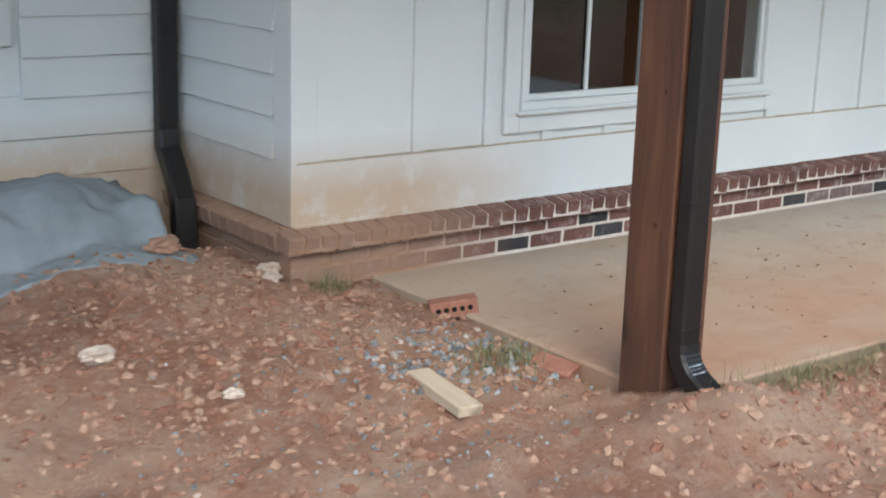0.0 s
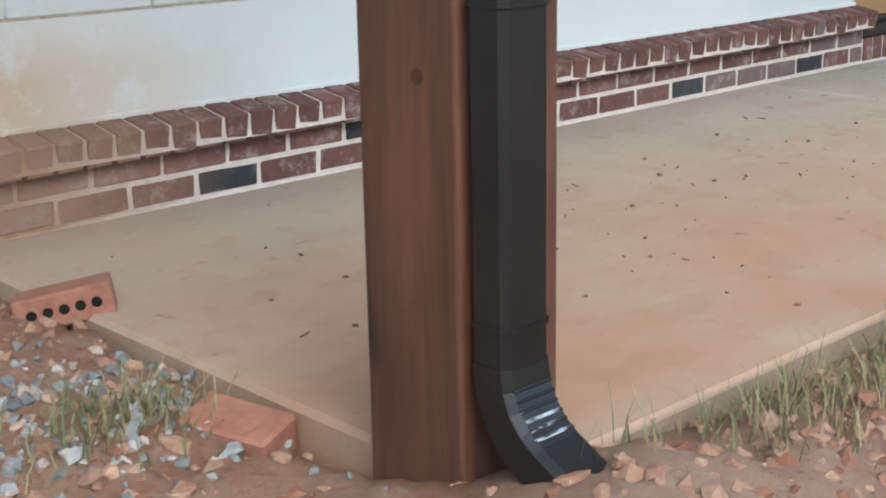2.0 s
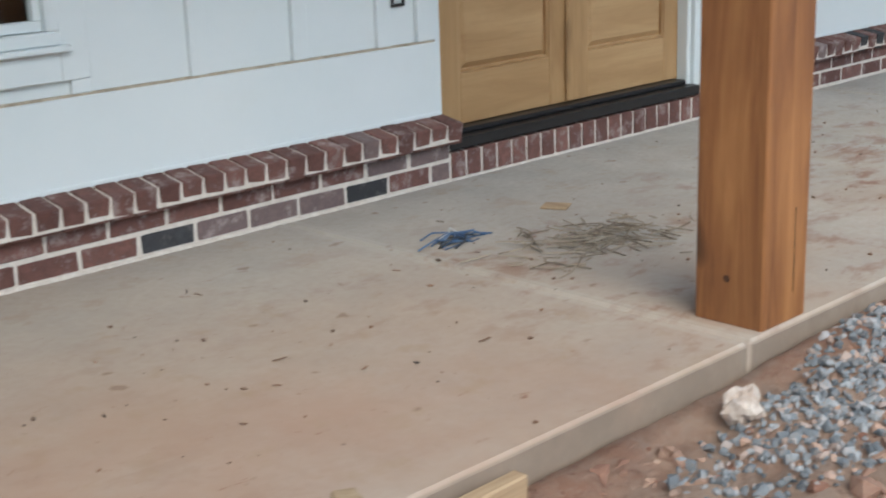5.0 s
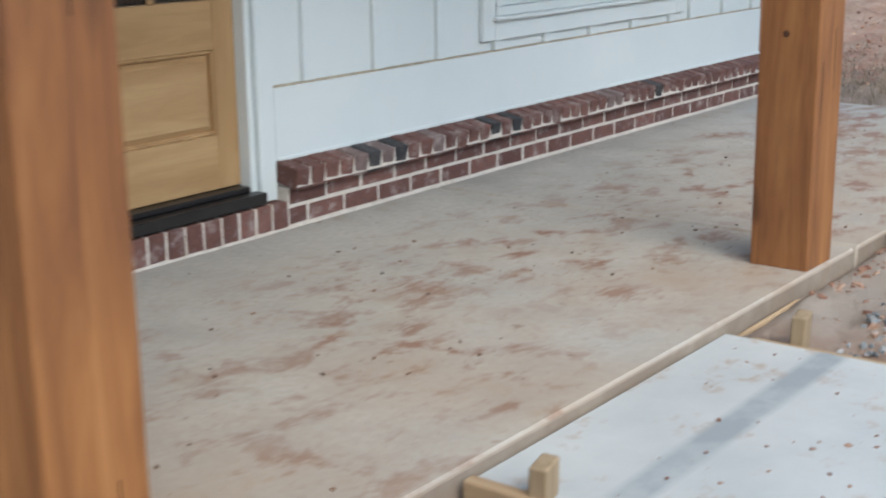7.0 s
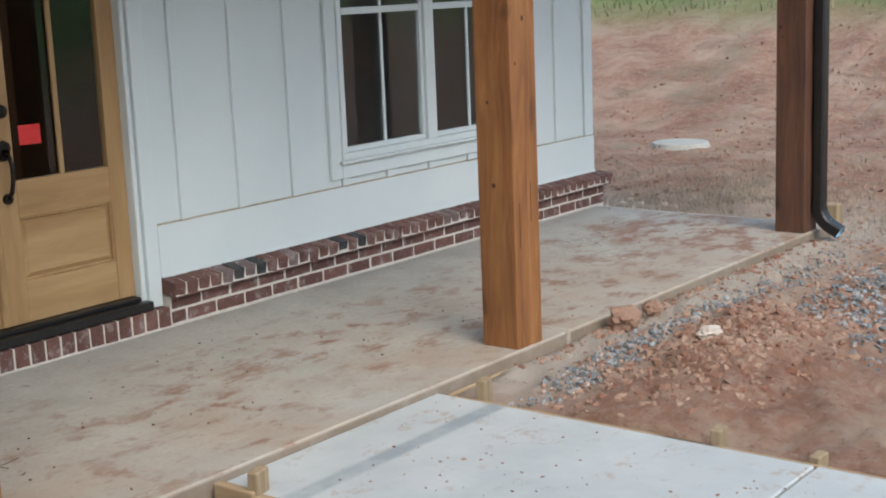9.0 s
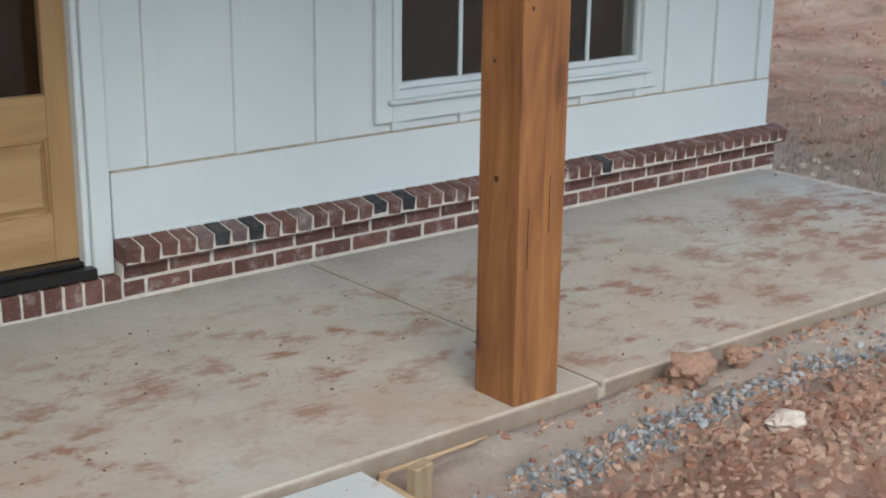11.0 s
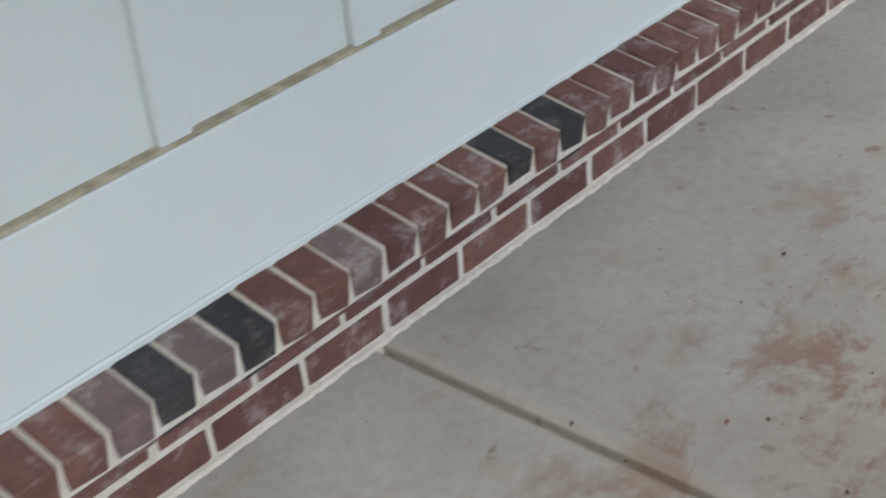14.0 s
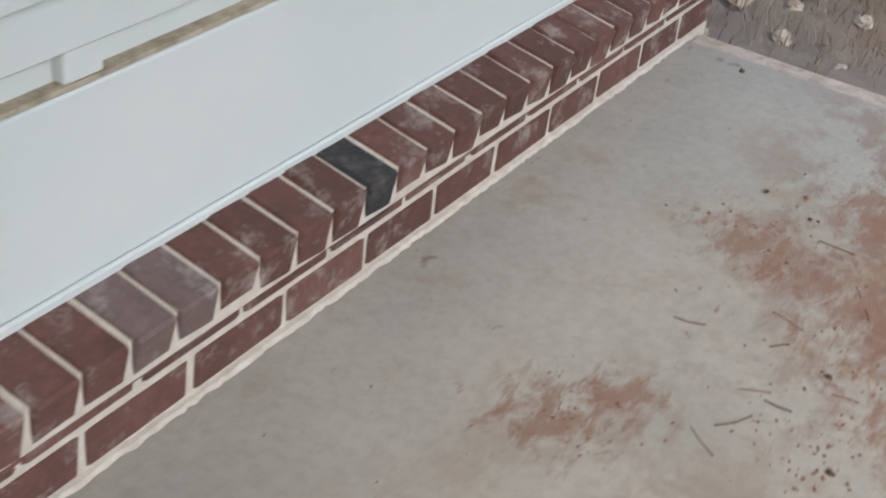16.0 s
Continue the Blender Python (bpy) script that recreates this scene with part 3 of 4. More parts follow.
def leaf(x0, x1):
    zb, zt = 0.172, 2.195
    st = 0.115
    l = part("door_leaf", boxes((x0, LEAFY, zb, x0 + st, LEAFY + 0.045, zt), (x1 - st, LEAFY, zb, x1, LEAFY + 0.045, zt), bevel=0.003), FIR, door)
    part("rail", boxes((x0 + st, LEAFY + 0.001, zb, x1 - st, LEAFY + 0.044, 0.365), (x0 + st, LEAFY + 0.001, 0.66, x1 - st, LEAFY + 0.044, 0.83), (x0 + st, LEAFY + 0.001, 2.07, x1 - st, LEAFY + 0.044, zt), bevel=0.003), FIR_X, l)
    part("panel", boxes((x0 + st, LEAFY + 0.02, 0.365, x1 - st, LEAFY + 0.03, 0.66)), FIR_X, l)
    bm = boxes((x0 + st + 0.035, LEAFY + 0.006, 0.40, x1 - st - 0.035, LEAFY + 0.022, 0.625))
    for v in bm.verts:
        if v.co.y > LEAFY + 0.015:
            v.co.x += 0.022 * (1 if v.co.x > (x0 + x1) / 2 else -1)
            v.co.z += 0.022 * (1 if v.co.z > 0.5 else -1)
    part("raised_field", bm, FIR_X, l)
    m = 0.012
    part("moulding", boxes((x0 + st, LEAFY + 0.004, 0.365, x0 + st + m, LEAFY + 0.03, 0.66), (x1 - st - m, LEAFY + 0.004, 0.365, x1 - st, LEAFY + 0.03, 0.66), (x0 + st + m, LEAFY + 0.004, 0.365, x1 - st - m, LEAFY + 0.03, 0.365 + m), (x0 + st + m, LEAFY + 0.004, 0.66 - m, x1 - st - m, LEAFY + 0.03, 0.66), bevel=0.004), FIR, l)
    g = part("pane", boxes((x0 + st - 0.002, LEAFY + 0.02, 0.828, x1 - st + 0.002, LEAFY + 0.026, 2.072)), GLASS, l, "clear glass")
    g.visible_shadow = False
    c = (x0 + x1) / 2
    part("muntin", boxes((c - 0.013, LEAFY + 0.004, 0.83, c + 0.013, LEAFY + 0.019, 2.07), bevel=0.003), FIR, l)
    for z in (1.25 + 0.42,):
        part("muntin", boxes((x0 + st, LEAFY + 0.006, z - 0.013, x1 - st, LEAFY + 0.019, z + 0.013), bevel=0.003), FIR_X, l)
    return l


dx0, dx1 = DOOR[0] + 0.005, DOOR[1] - 0.045
dm = -0.86
leaf(dx0, dm - 0.004)
active = leaf(dm + 0.004, dx1)
part("astragal", boxes((dm - 0.028, LEAFY - 0.018, 0.175, dm + 0.012, LEAFY - 0.001, 2.19), bevel=0.006), FIR, door)


def disc(bm, x, y, z, r, depth, seg=20):
    made = bmesh.ops.create_cone(bm, cap_ends=True, segments=seg, radius1=r, radius2=r * 0.86, depth=depth)["verts"]
    bmesh.ops.transform(bm, matrix=Matrix.Translation((x, y, z)) @ Matrix.Rotation(radians(90), 4, "X"), verts=made)


def tube(points, r, seg=10, flat=1.0):
    """A swept round bar through points."""
    bm = bmesh.new()
    rings = []
    pts = [Vector(p) for p in points]
    for i, p in enumerate(pts):
        d = (pts[min(i + 1, len(pts) - 1)] - pts[max(i - 1, 0)]).normalized()
        u = d.cross(Vector((1, 0.02, 0.01))).normalized()
        v = d.cross(u)
        rings.append([bm.verts.new(p + u * r * math.cos(a) * flat + v * r * math.sin(a)) for a in (2 * math.pi * j / seg for j in range(seg))])
    for a, b in zip(rings, rings[1:]):
        for j in range(seg):
            bm.faces.new((a[j], a[(j + 1) % seg], b[(j + 1) % seg], b[j]))
    bm.faces.new(rings[0])
    bm.faces.new(rings[-1][::-1])
    bmesh.ops.recalc_face_normals(bm, faces=bm.faces[:])
    return bm


hx = dm + 0.065
bm = bmesh.new()
disc(bm, hx, LEAFY - 0.012, 1.15, 0.034, 0.024)
box(bm, hx - 0.006, LEAFY - 0.04, 1.132, hx + 0.006, LEAFY - 0.022, 1.168, 0.002)
part("deadbolt", bm, BRONZE, active, "dark bronze deadbolt", True)
bm = bmesh.new()
disc(bm, hx, LEAFY - 0.01, 0.985, 0.036, 0.02)
disc(bm, hx, LEAFY - 0.01, 0.955, 0.03, 0.02)
disc(bm, hx, LEAFY - 0.01, 0.755, 0.024, 0.02)
part("escutcheon", bm, BRONZE, active, "dark bronze plates")
part("handle", tube([(hx, LEAFY - 0.012, 0.96), (hx, LEAFY - 0.05, 0.945), (hx, LEAFY - 0.064, 0.90), (hx, LEAFY - 0.06, 0.84), (hx, LEAFY - 0.045, 0.79), (hx, LEAFY - 0.014, 0.757)], 0.0105), BRONZE, active, "dark bronze pull", True)
paper = part("notice_sticker", boxes((-0.69, LEAFY + 0.0165, 0.985, -0.575, LEAFY + 0.0195, 1.075)), REDPAPER, None)
tagged(paper, "plain red paper sticker on the door glass", "sticker")

bell = thing("doorbell_box", -1.83, FACE, 0.65, "empty dark doorbell box with pale wires in the wall", "doorbell box")
part("frame", boxes((-1.86, FACE + 0.006, 0.645, -1.80, PANEL - 0.001, 0.655), (-1.86, FACE + 0.006, 0.745, -1.80, PANEL - 0.001, 0.755), (-1.86, FACE + 0.006, 0.655, -1.852, PANEL - 0.001, 0.745), (-1.808, FACE + 0.006, 0.655, -1.80, PANEL - 0.001, 0.745), bevel=0.002), BLACK, bell)
part("plate", boxes((-1.848, FACE + 0.014, 0.66, -1.812, PANEL - 0.001, 0.74), bevel=0.002), WHITE, bell)

# ---- porch posts ----
PW = 0.195


def porch_post(x, front, material, label, foot=-0.002):
    p = thing("porch_post", x, front, 0, label, "porch post", "porch posts")
    bm = bmesh.new()
    box(bm, x, front, foot, x + PW, front + PW, 2.45, 0.006, 2)
    part("shaft", bm, material, p)
    r2 = random.Random(int(x * 100))
    for _ in range(2):
        cx, z0, ln = x + r2.uniform(0.03, 0.16), r2.uniform(0.0, 1.1), r2.uniform(0.18, 0.4)
        part("drying_check", boxes((cx, front - 0.0008, z0 + 0.005, cx + 0.0025, front + 0.004, z0 + ln)), BRONZE, p, "dark drying crack")
    for _ in range(2):
        kx, kz, kr = x + r2.uniform(0.03, 0.165), r2.uniform(0.1, 1.7), r2.uniform(0.006, 0.014)
        bm = bmesh.new()
        disc(bm, 0, 0, 0, kr, 0.003, 14)
        bmesh.ops.scale(bm, vec=(0.8, 1, 1.25), verts=bm.verts)
        bmesh.ops.translate(bm, verts=bm.verts, vec=(kx, front, kz))
        part("knot", bm, KNOT, p, "dark knot")
        bm = bmesh.new()
        disc(bm, 0, 0, 0, kr, 0.003, 14)
        bmesh.ops.rotate(bm, verts=bm.verts, matrix=Matrix.Rotation(radians(90), 3, "Z"))
        bmesh.ops.translate(bm, verts=bm.verts, vec=(x, front + r2.uniform(0.03, 0.165), r2.uniform(0.1, 1.7)))
        part("knot", bm, KNOT, p, "dark knot")
    return p


FRONT = SLABY + 0.015
porch_post(-5.75, FRONT, CEDAR_OLD, "dark weathered cedar post muddied at its foot", -0.12)
porch_post(-2.37, FRONT, CEDAR, "stained square cedar porch post on the slab edge")
porch_post(0.49, FRONT, CEDAR, "stained square cedar porch post on the slab edge")
porch_post(3.64, FRONT, CEDAR_OLD, "stained cedar post beside a black downspout")


def rect_sweep(points, w, d, ups):
    """Rectangular sheet-metal pipe with a real wall, swept through points; ups gives the depth direction at each."""
    bm = bmesh.new()

    def skin(w, d):
        c = 0.011
        prof = [(-w / 2 + c, -d / 2), (w / 2 - c, -d / 2), (w / 2, -d / 2 + c), (w / 2, d / 2 - c), (w / 2 - c, d / 2), (-w / 2 + c, d / 2), (-w / 2, d / 2 - c), (-w / 2, -d / 2 + c)]
        return [[bm.verts.new(Vector(p) + Vector((1, 0, 0)) * a + Vector(u).normalized() * b) for a, b in prof] for p, u in zip(points, ups)]

    outer, inner = skin(w, d), skin(w - 0.005, d - 0.005)
    for j in range(8):
        k2 = (j + 1) % 8
        for a, b in zip(outer, outer[1:]):
            bm.faces.new((a[j], a[k2], b[k2], b[j]))
        for a, b in zip(inner, inner[1:]):
            bm.faces.new((a[k2], a[j], b[j], b[k2]))
        bm.faces.new((outer[0][k2], outer[0][j], inner[0][j], inner[0][k2]))
        bm.faces.new((outer[-1][j], outer[-1][k2], inner[-1][k2], inner[-1][j]))
    bmesh.ops.recalc_face_normals(bm, faces=bm.faces[:])
    return bm


def downspout(x, y, ztip, label):
    """Rectangular leader on a post's front with a ribbed elbow that kicks out."""
    d = thing("downspout", x, y, ztip, label, "downspout", "downspouts")
    w, dep = 0.088, 0.07
    z = ztip + 0.20
    part("pipe", rect_sweep([(x, y, z), (x, y, 2.6)], w, dep, [(0, -1, 0)] * 2), BLACK, d)
    for zz in (z + 0.05, z + 0.47):
        part("seam", rect_sweep([(x, y, zz), (x, y, zz + 0.006)], w + 0.006, dep + 0.006, [(0, -1, 0)] * 2), BLACK, d)
    pts, ups = [], []
    for i in range(9):
        a = radians(62 * i / 8)
        r = 0.14
        rib = 0.004 if i % 2 else 0.0
        pts.append((x, y - r + r * math.cos(a) - rib * 0.3, z - r * math.sin(a)))
        ups.append((0, -math.cos(a) - 0.0, -math.sin(a)))
    dirv = Vector((0, -math.sin(radians(62)), -math.cos(radians(62))))
    end = Vector(pts[-1]) + dirv * 0.075
    pts.append(tuple(end))
    ups.append(ups[-1])
    ups = [(0, u[1], u[2]) for u in ups]
    ups = [(0, -math.cos(radians(62 * min(i, 8) / 8)), math.sin(radians(62 * min(i, 8) / 8))) for i in range(10)]
    part("elbow", rect_sweep(pts, w + 0.004, dep + 0.004, ups), BLACK, d)
    for i in range(2, 8):
        p, u = Vector(pts[i]), Vector(ups[i])
        q = p + u * (dep / 2 + 0.002)
        bm = boxes((-0.036, -0.003, -0.002, 0.036, 0.003, 0.002), bevel=0.001)
        bmesh.ops.translate(bm, verts=bm.verts, vec=q)
        part("rib", bm, SCRAPED if i > 3 else BLACK, d)
    inner = rect_sweep([tuple(Vector(pts[-1]) - dirv * 0.05), tuple(Vector(pts[-1]) - dirv * 0.002)], w - 0.003, dep - 0.003, [ups[-1]] * 2)
    part("lining", inner, LINING, d, "pale blue inside")
    return d


downspout(-5.75 + 0.05, FRONT - 0.045, 0.0, "black ribbed downspout on a post, kicked out above grass")
downspout(3.64 + 0.13, FRONT - 0.045, -0.04, "black downspout on the end post above rubble")
ds = thing("downspout", -6.2, 1.05, 0.0, "black downspout bent round the brick ledge by the tarpaulin", "downspout", "downspouts")
part("pipe", rect_sweep([(-6.17, 1.05, 0.50), (-6.17, 1.05, 2.6)], 0.10, 0.075, [(0, -1, 0)] * 2), BLACK, ds)
part("offset", rect_sweep([(-6.17, 1.05, 0.52), (-6.175, 1.03, 0.44), (-6.20, 0.90, 0.34), (-6.235, 0.76, 0.24), (-6.24, 0.74, 0.12), (-6.26, 0.68, 0.06), (-6.30, 0.56, 0.03)], 0.104, 0.08, [(0, -1, 0.1), (0, -1, 0.25), (0, -1, 0.7), (0, -1, 0.6), (0, -1, 0.1), (0, -0.8, 0.7), (0, -0.4, 1)]), BLACK, ds)
for z in (0.56, 0.93):
    part("strap", rect_sweep([(-6.17, 1.05, z), (-6.17, 1.05, z + 0.012)], 0.106, 0.081, [(0, -1, 0)] * 2), BLACK, ds)

# ---- tarpaulin over the spoil by the wing ----
def tarp():
    bm = bmesh.new()
    n, m = 90, 46
    grid = []
    for j in range(m + 1):
        row = []
        for i in range(n + 1):
            u, v = i / n, j / m
            x = -8.6 + 2.2 * u
            y = 1.09 - 0.9 * v
            lump = 0.34 - 0.04 * math.sin(3.2 * x) - 0.1 * max(0.0, u - 0.8) / 0.2
            step = 1 / (1 + math.exp(-(v - 0.52 - 0.08 * math.sin(5 * x + 1)) * 26))
            z = lump * (1 - v * 0.3) - 0.16 * step - 0.03 * v
            p = Vector((x * 2.1, y * 3.0, 3.3))
            z += 0.06 * noise.fractal(p * 1.4, 0.8, 2.0, 4) + 0.05 * abs(noise.noise(Vector((x * 3 + y * 4, y * 2 - x, 7)))) + 0.028 * math.sin(9 * x + 7 * v + 3 * noise.noise(p)) * (0.3 + v)
            y -= 0.04 * noise.noise(p * 1.7)
            row.append(bm.verts.new((x, min(y, 1.1), max(z, ground_z(x, y) + 0.006 - 0.05 * (v > 0.97)))))
        grid.append(row)
    for j in range(m):
        for i in range(n):
            bm.faces.new((grid[j][i], grid[j][i + 1], grid[j + 1][i + 1], grid[j + 1][i]))
    bmesh.ops.recalc_face_normals(bm, faces=bm.faces[:])
    bmesh.ops.solidify(bm, geom=bm.faces[:], thickness=0.003)
    ob = part("tarpaulin", bm, FABRIC, None, "", True)
    tagged(ob, "rumpled grey fabric sheet heaped against the wing wall", "tarpaulin")


tarp()


# ---- loose pieces ----
def holed_brick(loc, rot):
    b = thing("cored_brick", *loc, "red clay brick with five holes at the slab edge", "brick")
    l, w, h = 0.194, 0.092, 0.07
    bm = boxes((-l / 2, -w / 2, 0, l / 2, w / 2, h), bevel=0.004)
    o = part("body", bm, BRICK_LOOSE, None)
    o.parent = b
    # the body is solid: dark discs on its face stand for the shaded holes
    for i in range(5):
        bm = bmesh.new()
        disc(bm, (i - 2) * 0.032, -w / 2 - 0.0005, h / 2, 0.0115, 0.003, 14)
        o = part("core_hole", bm, BRONZE, None, "dark disc for the shade in a core hole")
        o.parent = b
    b.rotation_euler = [radians(a) for a in rot]


k = Mat("loose_brick", 0.9)
c = k.ramp(k.noise(18, 8, 0.7), (0.3, (0.23, 0.09, 0.06)), (0.7, (0.36, 0.17, 0.12)))
k.color(c)
k.bump(k.noise(90, 7), 0.5, 0.004)
BRICK_LOOSE = k.m
holed_brick((-5.72, -0.60, -0.022), (-3, -9, -30))
hb = thing("half_brick", -5.79, -1.28, -0.075, "broken red brick half sunk in clay", "brick")
o = part("body", boxes((-0.05, -0.085, 0.0, 0.05, 0.085, 0.072), bevel=0.006), BRICK_LOOSE, None)
o.parent = hb
hb.rotation_euler = (0.1, -0.16, 0.35)

oc = thing("lumber_offcut", -6.3, -1.3, ground_z(-6.3, -1.3) + 0.004, "pale two-by-four offcut lying on gravel", "lumber")
o = part("board", boxes((-0.048, -0.17, 0.0, 0.048, 0.17, 0.04), bevel=0.005), OFFCUT, None)
o.parent = oc
oc.rotation_euler = (radians(4), radians(3), radians(-4))


def stake(x, y, top, rz=0.0, w=0.075, d=0.04):
    s = thing("form_stake", x, y, ground_z(x, y) - 0.02, "rough wooden form stake driven into clay", "stake", "form stakes")
    z0 = ground_z(x, y) - 0.02
    o = part("shaft", boxes((-w / 2, -d / 2, -0.08, w / 2, d / 2, top - z0), bevel=0.004), PINE_Z, None)
    o.parent = s
    s.rotation_euler = (radians(3), radians(-3), rz)


def form_board(a, b, top, h=0.09, t=0.038, label="weathered form board on edge along concrete"):
    a, b = Vector(a), Vector(b)
    mid, ln = (a + b) / 2, (b - a).length
    f = thing("form_board", mid.x, mid.y, top - h, label, "lumber", "form boards")
    o = part("board", boxes((-t / 2, -ln / 2, -0.04, t / 2, ln / 2, h), bevel=0.004), PINE, None)
    o.parent = f
    f.rotation_euler = (0, 0, math.atan2(b.y - a.y, b.x - a.x) - math.pi / 2)


form_board((-1.372, -2.0), (-1.372, -6.9), -0.02)
form_board((-1.372, -1.80), (-1.372, -1.985), -0.012, 0.08)
stake(-1.33, -1.955, 0.055, 0.2)
form_board((-0.118, -1.86), (-0.118, -6.9), -0.034, 0.09, 0.02, "thin grey form strip along the walk's edge")
stake(-0.06, -1.97, 0.045, 0.15)
stake(-0.06, -3.02, 0.02, 0.1)
stake(-0.06, -3.4, -0.01, -0.1)
stake(-3.78, -1.87, 0.115, 1.2, 0.085, 0.045)
form_board((-3.73, -1.835), (-3.3, -1.825), -0.02, 0.07)
form_board((-0.08, -1.80), (0.36, -1.795), -0.05, 0.06, 0.012, "thin plywood form against the slab edge")


# ---- rocks, gravel, clods, crumbs ----
ICO = bmesh.new()
bmesh.ops.create_icosphere(ICO, subdivisions=1, radius=1)
ICO.verts.ensure_lookup_table()
IV = [v.co.copy() for v in ICO.verts]
IF = [tuple(v.index for v in f.verts) for f in ICO.faces]
ICO.free()
OV = [Vector(p) for p in ((1, 0, 0), (-1, 0, 0), (0, 1, 0), (0, -1, 0), (0, 0, 1), (0, 0, -1))]
OF = [(0, 2, 4), (2, 1, 4), (1, 3, 4), (3, 0, 4), (2, 0, 5), (1, 2, 5), (3, 1, 5), (0, 3, 5)]


def scatter(name, spots, material, label, category, coarse=False, jag=0.28, flat=0.7, sink=0.25):
    verts, faces = [], []
    bv, bf = (OV, OF) if coarse else (IV, IF)
    for x, y, z, r in spots:
        e = Euler((rnd.uniform(0, 6.3), rnd.uniform(0, 6.3), rnd.uniform(0, 6.3))).to_matrix()
        sc = (rnd.uniform(0.7, 1.3), rnd.uniform(0.7, 1.2), rnd.uniform(0.5, 1.0))
        n = len(verts)
        for v in bv:
            q = Vector((v.x * sc[0], v.y * sc[1], v.z * sc[2])) * (1 + rnd.uniform(-jag, jag))
            q = e @ q
            verts.append((x + q.x * r, y + q.y * r, z + (q.z * flat + flat * 0.7 - sink) * r))
        faces += [tuple(n + i for i in f) for f in bf]
    return from_lists(name, verts, faces, material, label, category)


def clear(x, y):
    """Off the slab, the walk and the house."""
    return not (-5.7 < x < 4.05 and y > SLABY - 0.02) and not (-1.42 < x < -0.08 and y < SLABY) and not (x > -6.14 and y > -0.04 and x < 4.2)


def patch(n, cx, cy, sx, sy, r0, r1, shape=2.0):
    out = []
    while len(out) < n:
        a, b = rnd.gauss(0, 1), rnd.gauss(0, 1)
        if a * a + b * b > shape * shape:
            continue
        x, y = cx + a * sx, cy + b * sy
        if clear(x, y):
            r = r0 + (r1 - r0) * rnd.random() ** 2
            out.append((x, y, ground_z(x, y), r))
    return out


scatter("gravel_bed", patch(2500, -1.98, -2.06, 0.36, 0.11, 0.006, 0.016) + patch(500, -2.75, -2.1, 0.2, 0.1, 0.006, 0.016), GRAVEL, "crushed blue-grey stone along the slab edge", "gravel", False, 0.42, 0.95, 0.4)
scatter("gravel_strip", patch(700, 0.8, -2.14, 0.5, 0.06, 0.007, 0.016) + patch(420, 2.2, -2.12, 0.8, 0.07, 0.007, 0.016), GRAVEL, "thin strip of crushed stone in pale dust", "gravel", False, 0.42, 0.95, 0.4)
scatter("gravel_spread", patch(3200, 3.0, -2.85, 0.75, 0.28, 0.01, 0.024) + patch(900, 1.9, -3.3, 0.4, 0.25, 0.01, 0.024), GRAVEL, "spread of crushed stone on clay", "gravel", True)
scatter("gravel_scatter", patch(420, -6.05, -1.1, 0.26, 0.16, 0.006, 0.02) + patch(260, -6.6, -1.3, 0.5, 0.45, 0.005, 0.013), GRAVEL, "scattered crushed stone around a lumber offcut", "gravel", False, 0.42, 0.9, 0.5)
clods = patch(4200, -6.7, -0.6, 0.8, 0.75, 0.004, 0.028) + patch(2200, -5.0, -2.3, 0.8, 0.3, 0.004, 0.028) + patch(2400, 1.1, -2.5, 0.6, 0.28, 0.005, 0.03) + patch(1700, -2.3, -2.7, 0.7, 0.3, 0.005, 0.034) + patch(2000, 2.6, -2.3, 1.3, 0.5, 0.004, 0.022) + patch(420, 2.2, -1.86, 1.0, 0.035, 0.005, 0.024) + patch(300, -3.7, -1.95, 0.5, 0.07, 0.006, 0.034)
scatter("clay_clods", clods, CLOD, "crumbled red clay clods on the ground", "clay clods", False, 0.42, 0.75, 0.75)
scatter("far_clods", patch(2500, 9.5, -1.0, 3.0, 3.5, 0.01, 0.035), CLOD, "clay clods on the far bank", "clay clods", True)


def rock(name, x, y, r, material, label, stretch=(1, 1, 0.75), sub=3, z=None, seed=1):
    bm = bmesh.new()
    bmesh.ops.create_icosphere(bm, subdivisions=sub, radius=r)
    for v in bm.verts:
        v.co *= 1 + 0.38 * noise.fractal(v.co * (1.6 / r) + Vector((seed * 3.1, seed, 0)), 0.8, 2.0, 3)
        v.co = Vector((v.co.x * stretch[0], v.co.y * stretch[1], v.co.z * stretch[2]))
    low = min(v.co.z for v in bm.verts)
    g = (ground_z(x, y) if z is None else z) - 0.012
    bmesh.ops.translate(bm, verts=bm.verts, vec=(x, y, g - low))
    return tagged(part(name, bm, material, None), label, "rock" if "rock" in name else "clay clod")


rock("pale_rock", -2.7, -1.93, 0.047, PALEROCK, "pale broken rock beside crushed stone", (1, 0.8, 1.0), seed=2)
rock("clay_lump", 1.2, -1.9, 0.075, CLOD, "large red clay lump on the slab edge", (1.2, 1, 0.8), seed=3)
rock("clay_lump", 1.42, -1.93, 0.05, CLOD, "red clay lump in pale dust", seed=4)
rock("clay_lump", 1.0, -2.45, 0.055, PALEROCK, "pale pink rock fragment on a clay heap", (1.3, 0.8, 0.5), seed=9)
for i, (x, y, r) in enumerate(((-4.55, -1.93, 0.07), (-4.3, -2.0, 0.055), (-4.75, -2.12, 0.09), (-4.1, -2.15, 0.07), (-5.1, -2.45, 0.08), (-3.85, -2.05, 0.06), (-4.6, -2.4, 0.1))):
    rock("clay_lump", x, y, r, CLOD, "weathered red clay lump along the slab edge", (1.2, 0.9, 0.65), seed=20 + i)
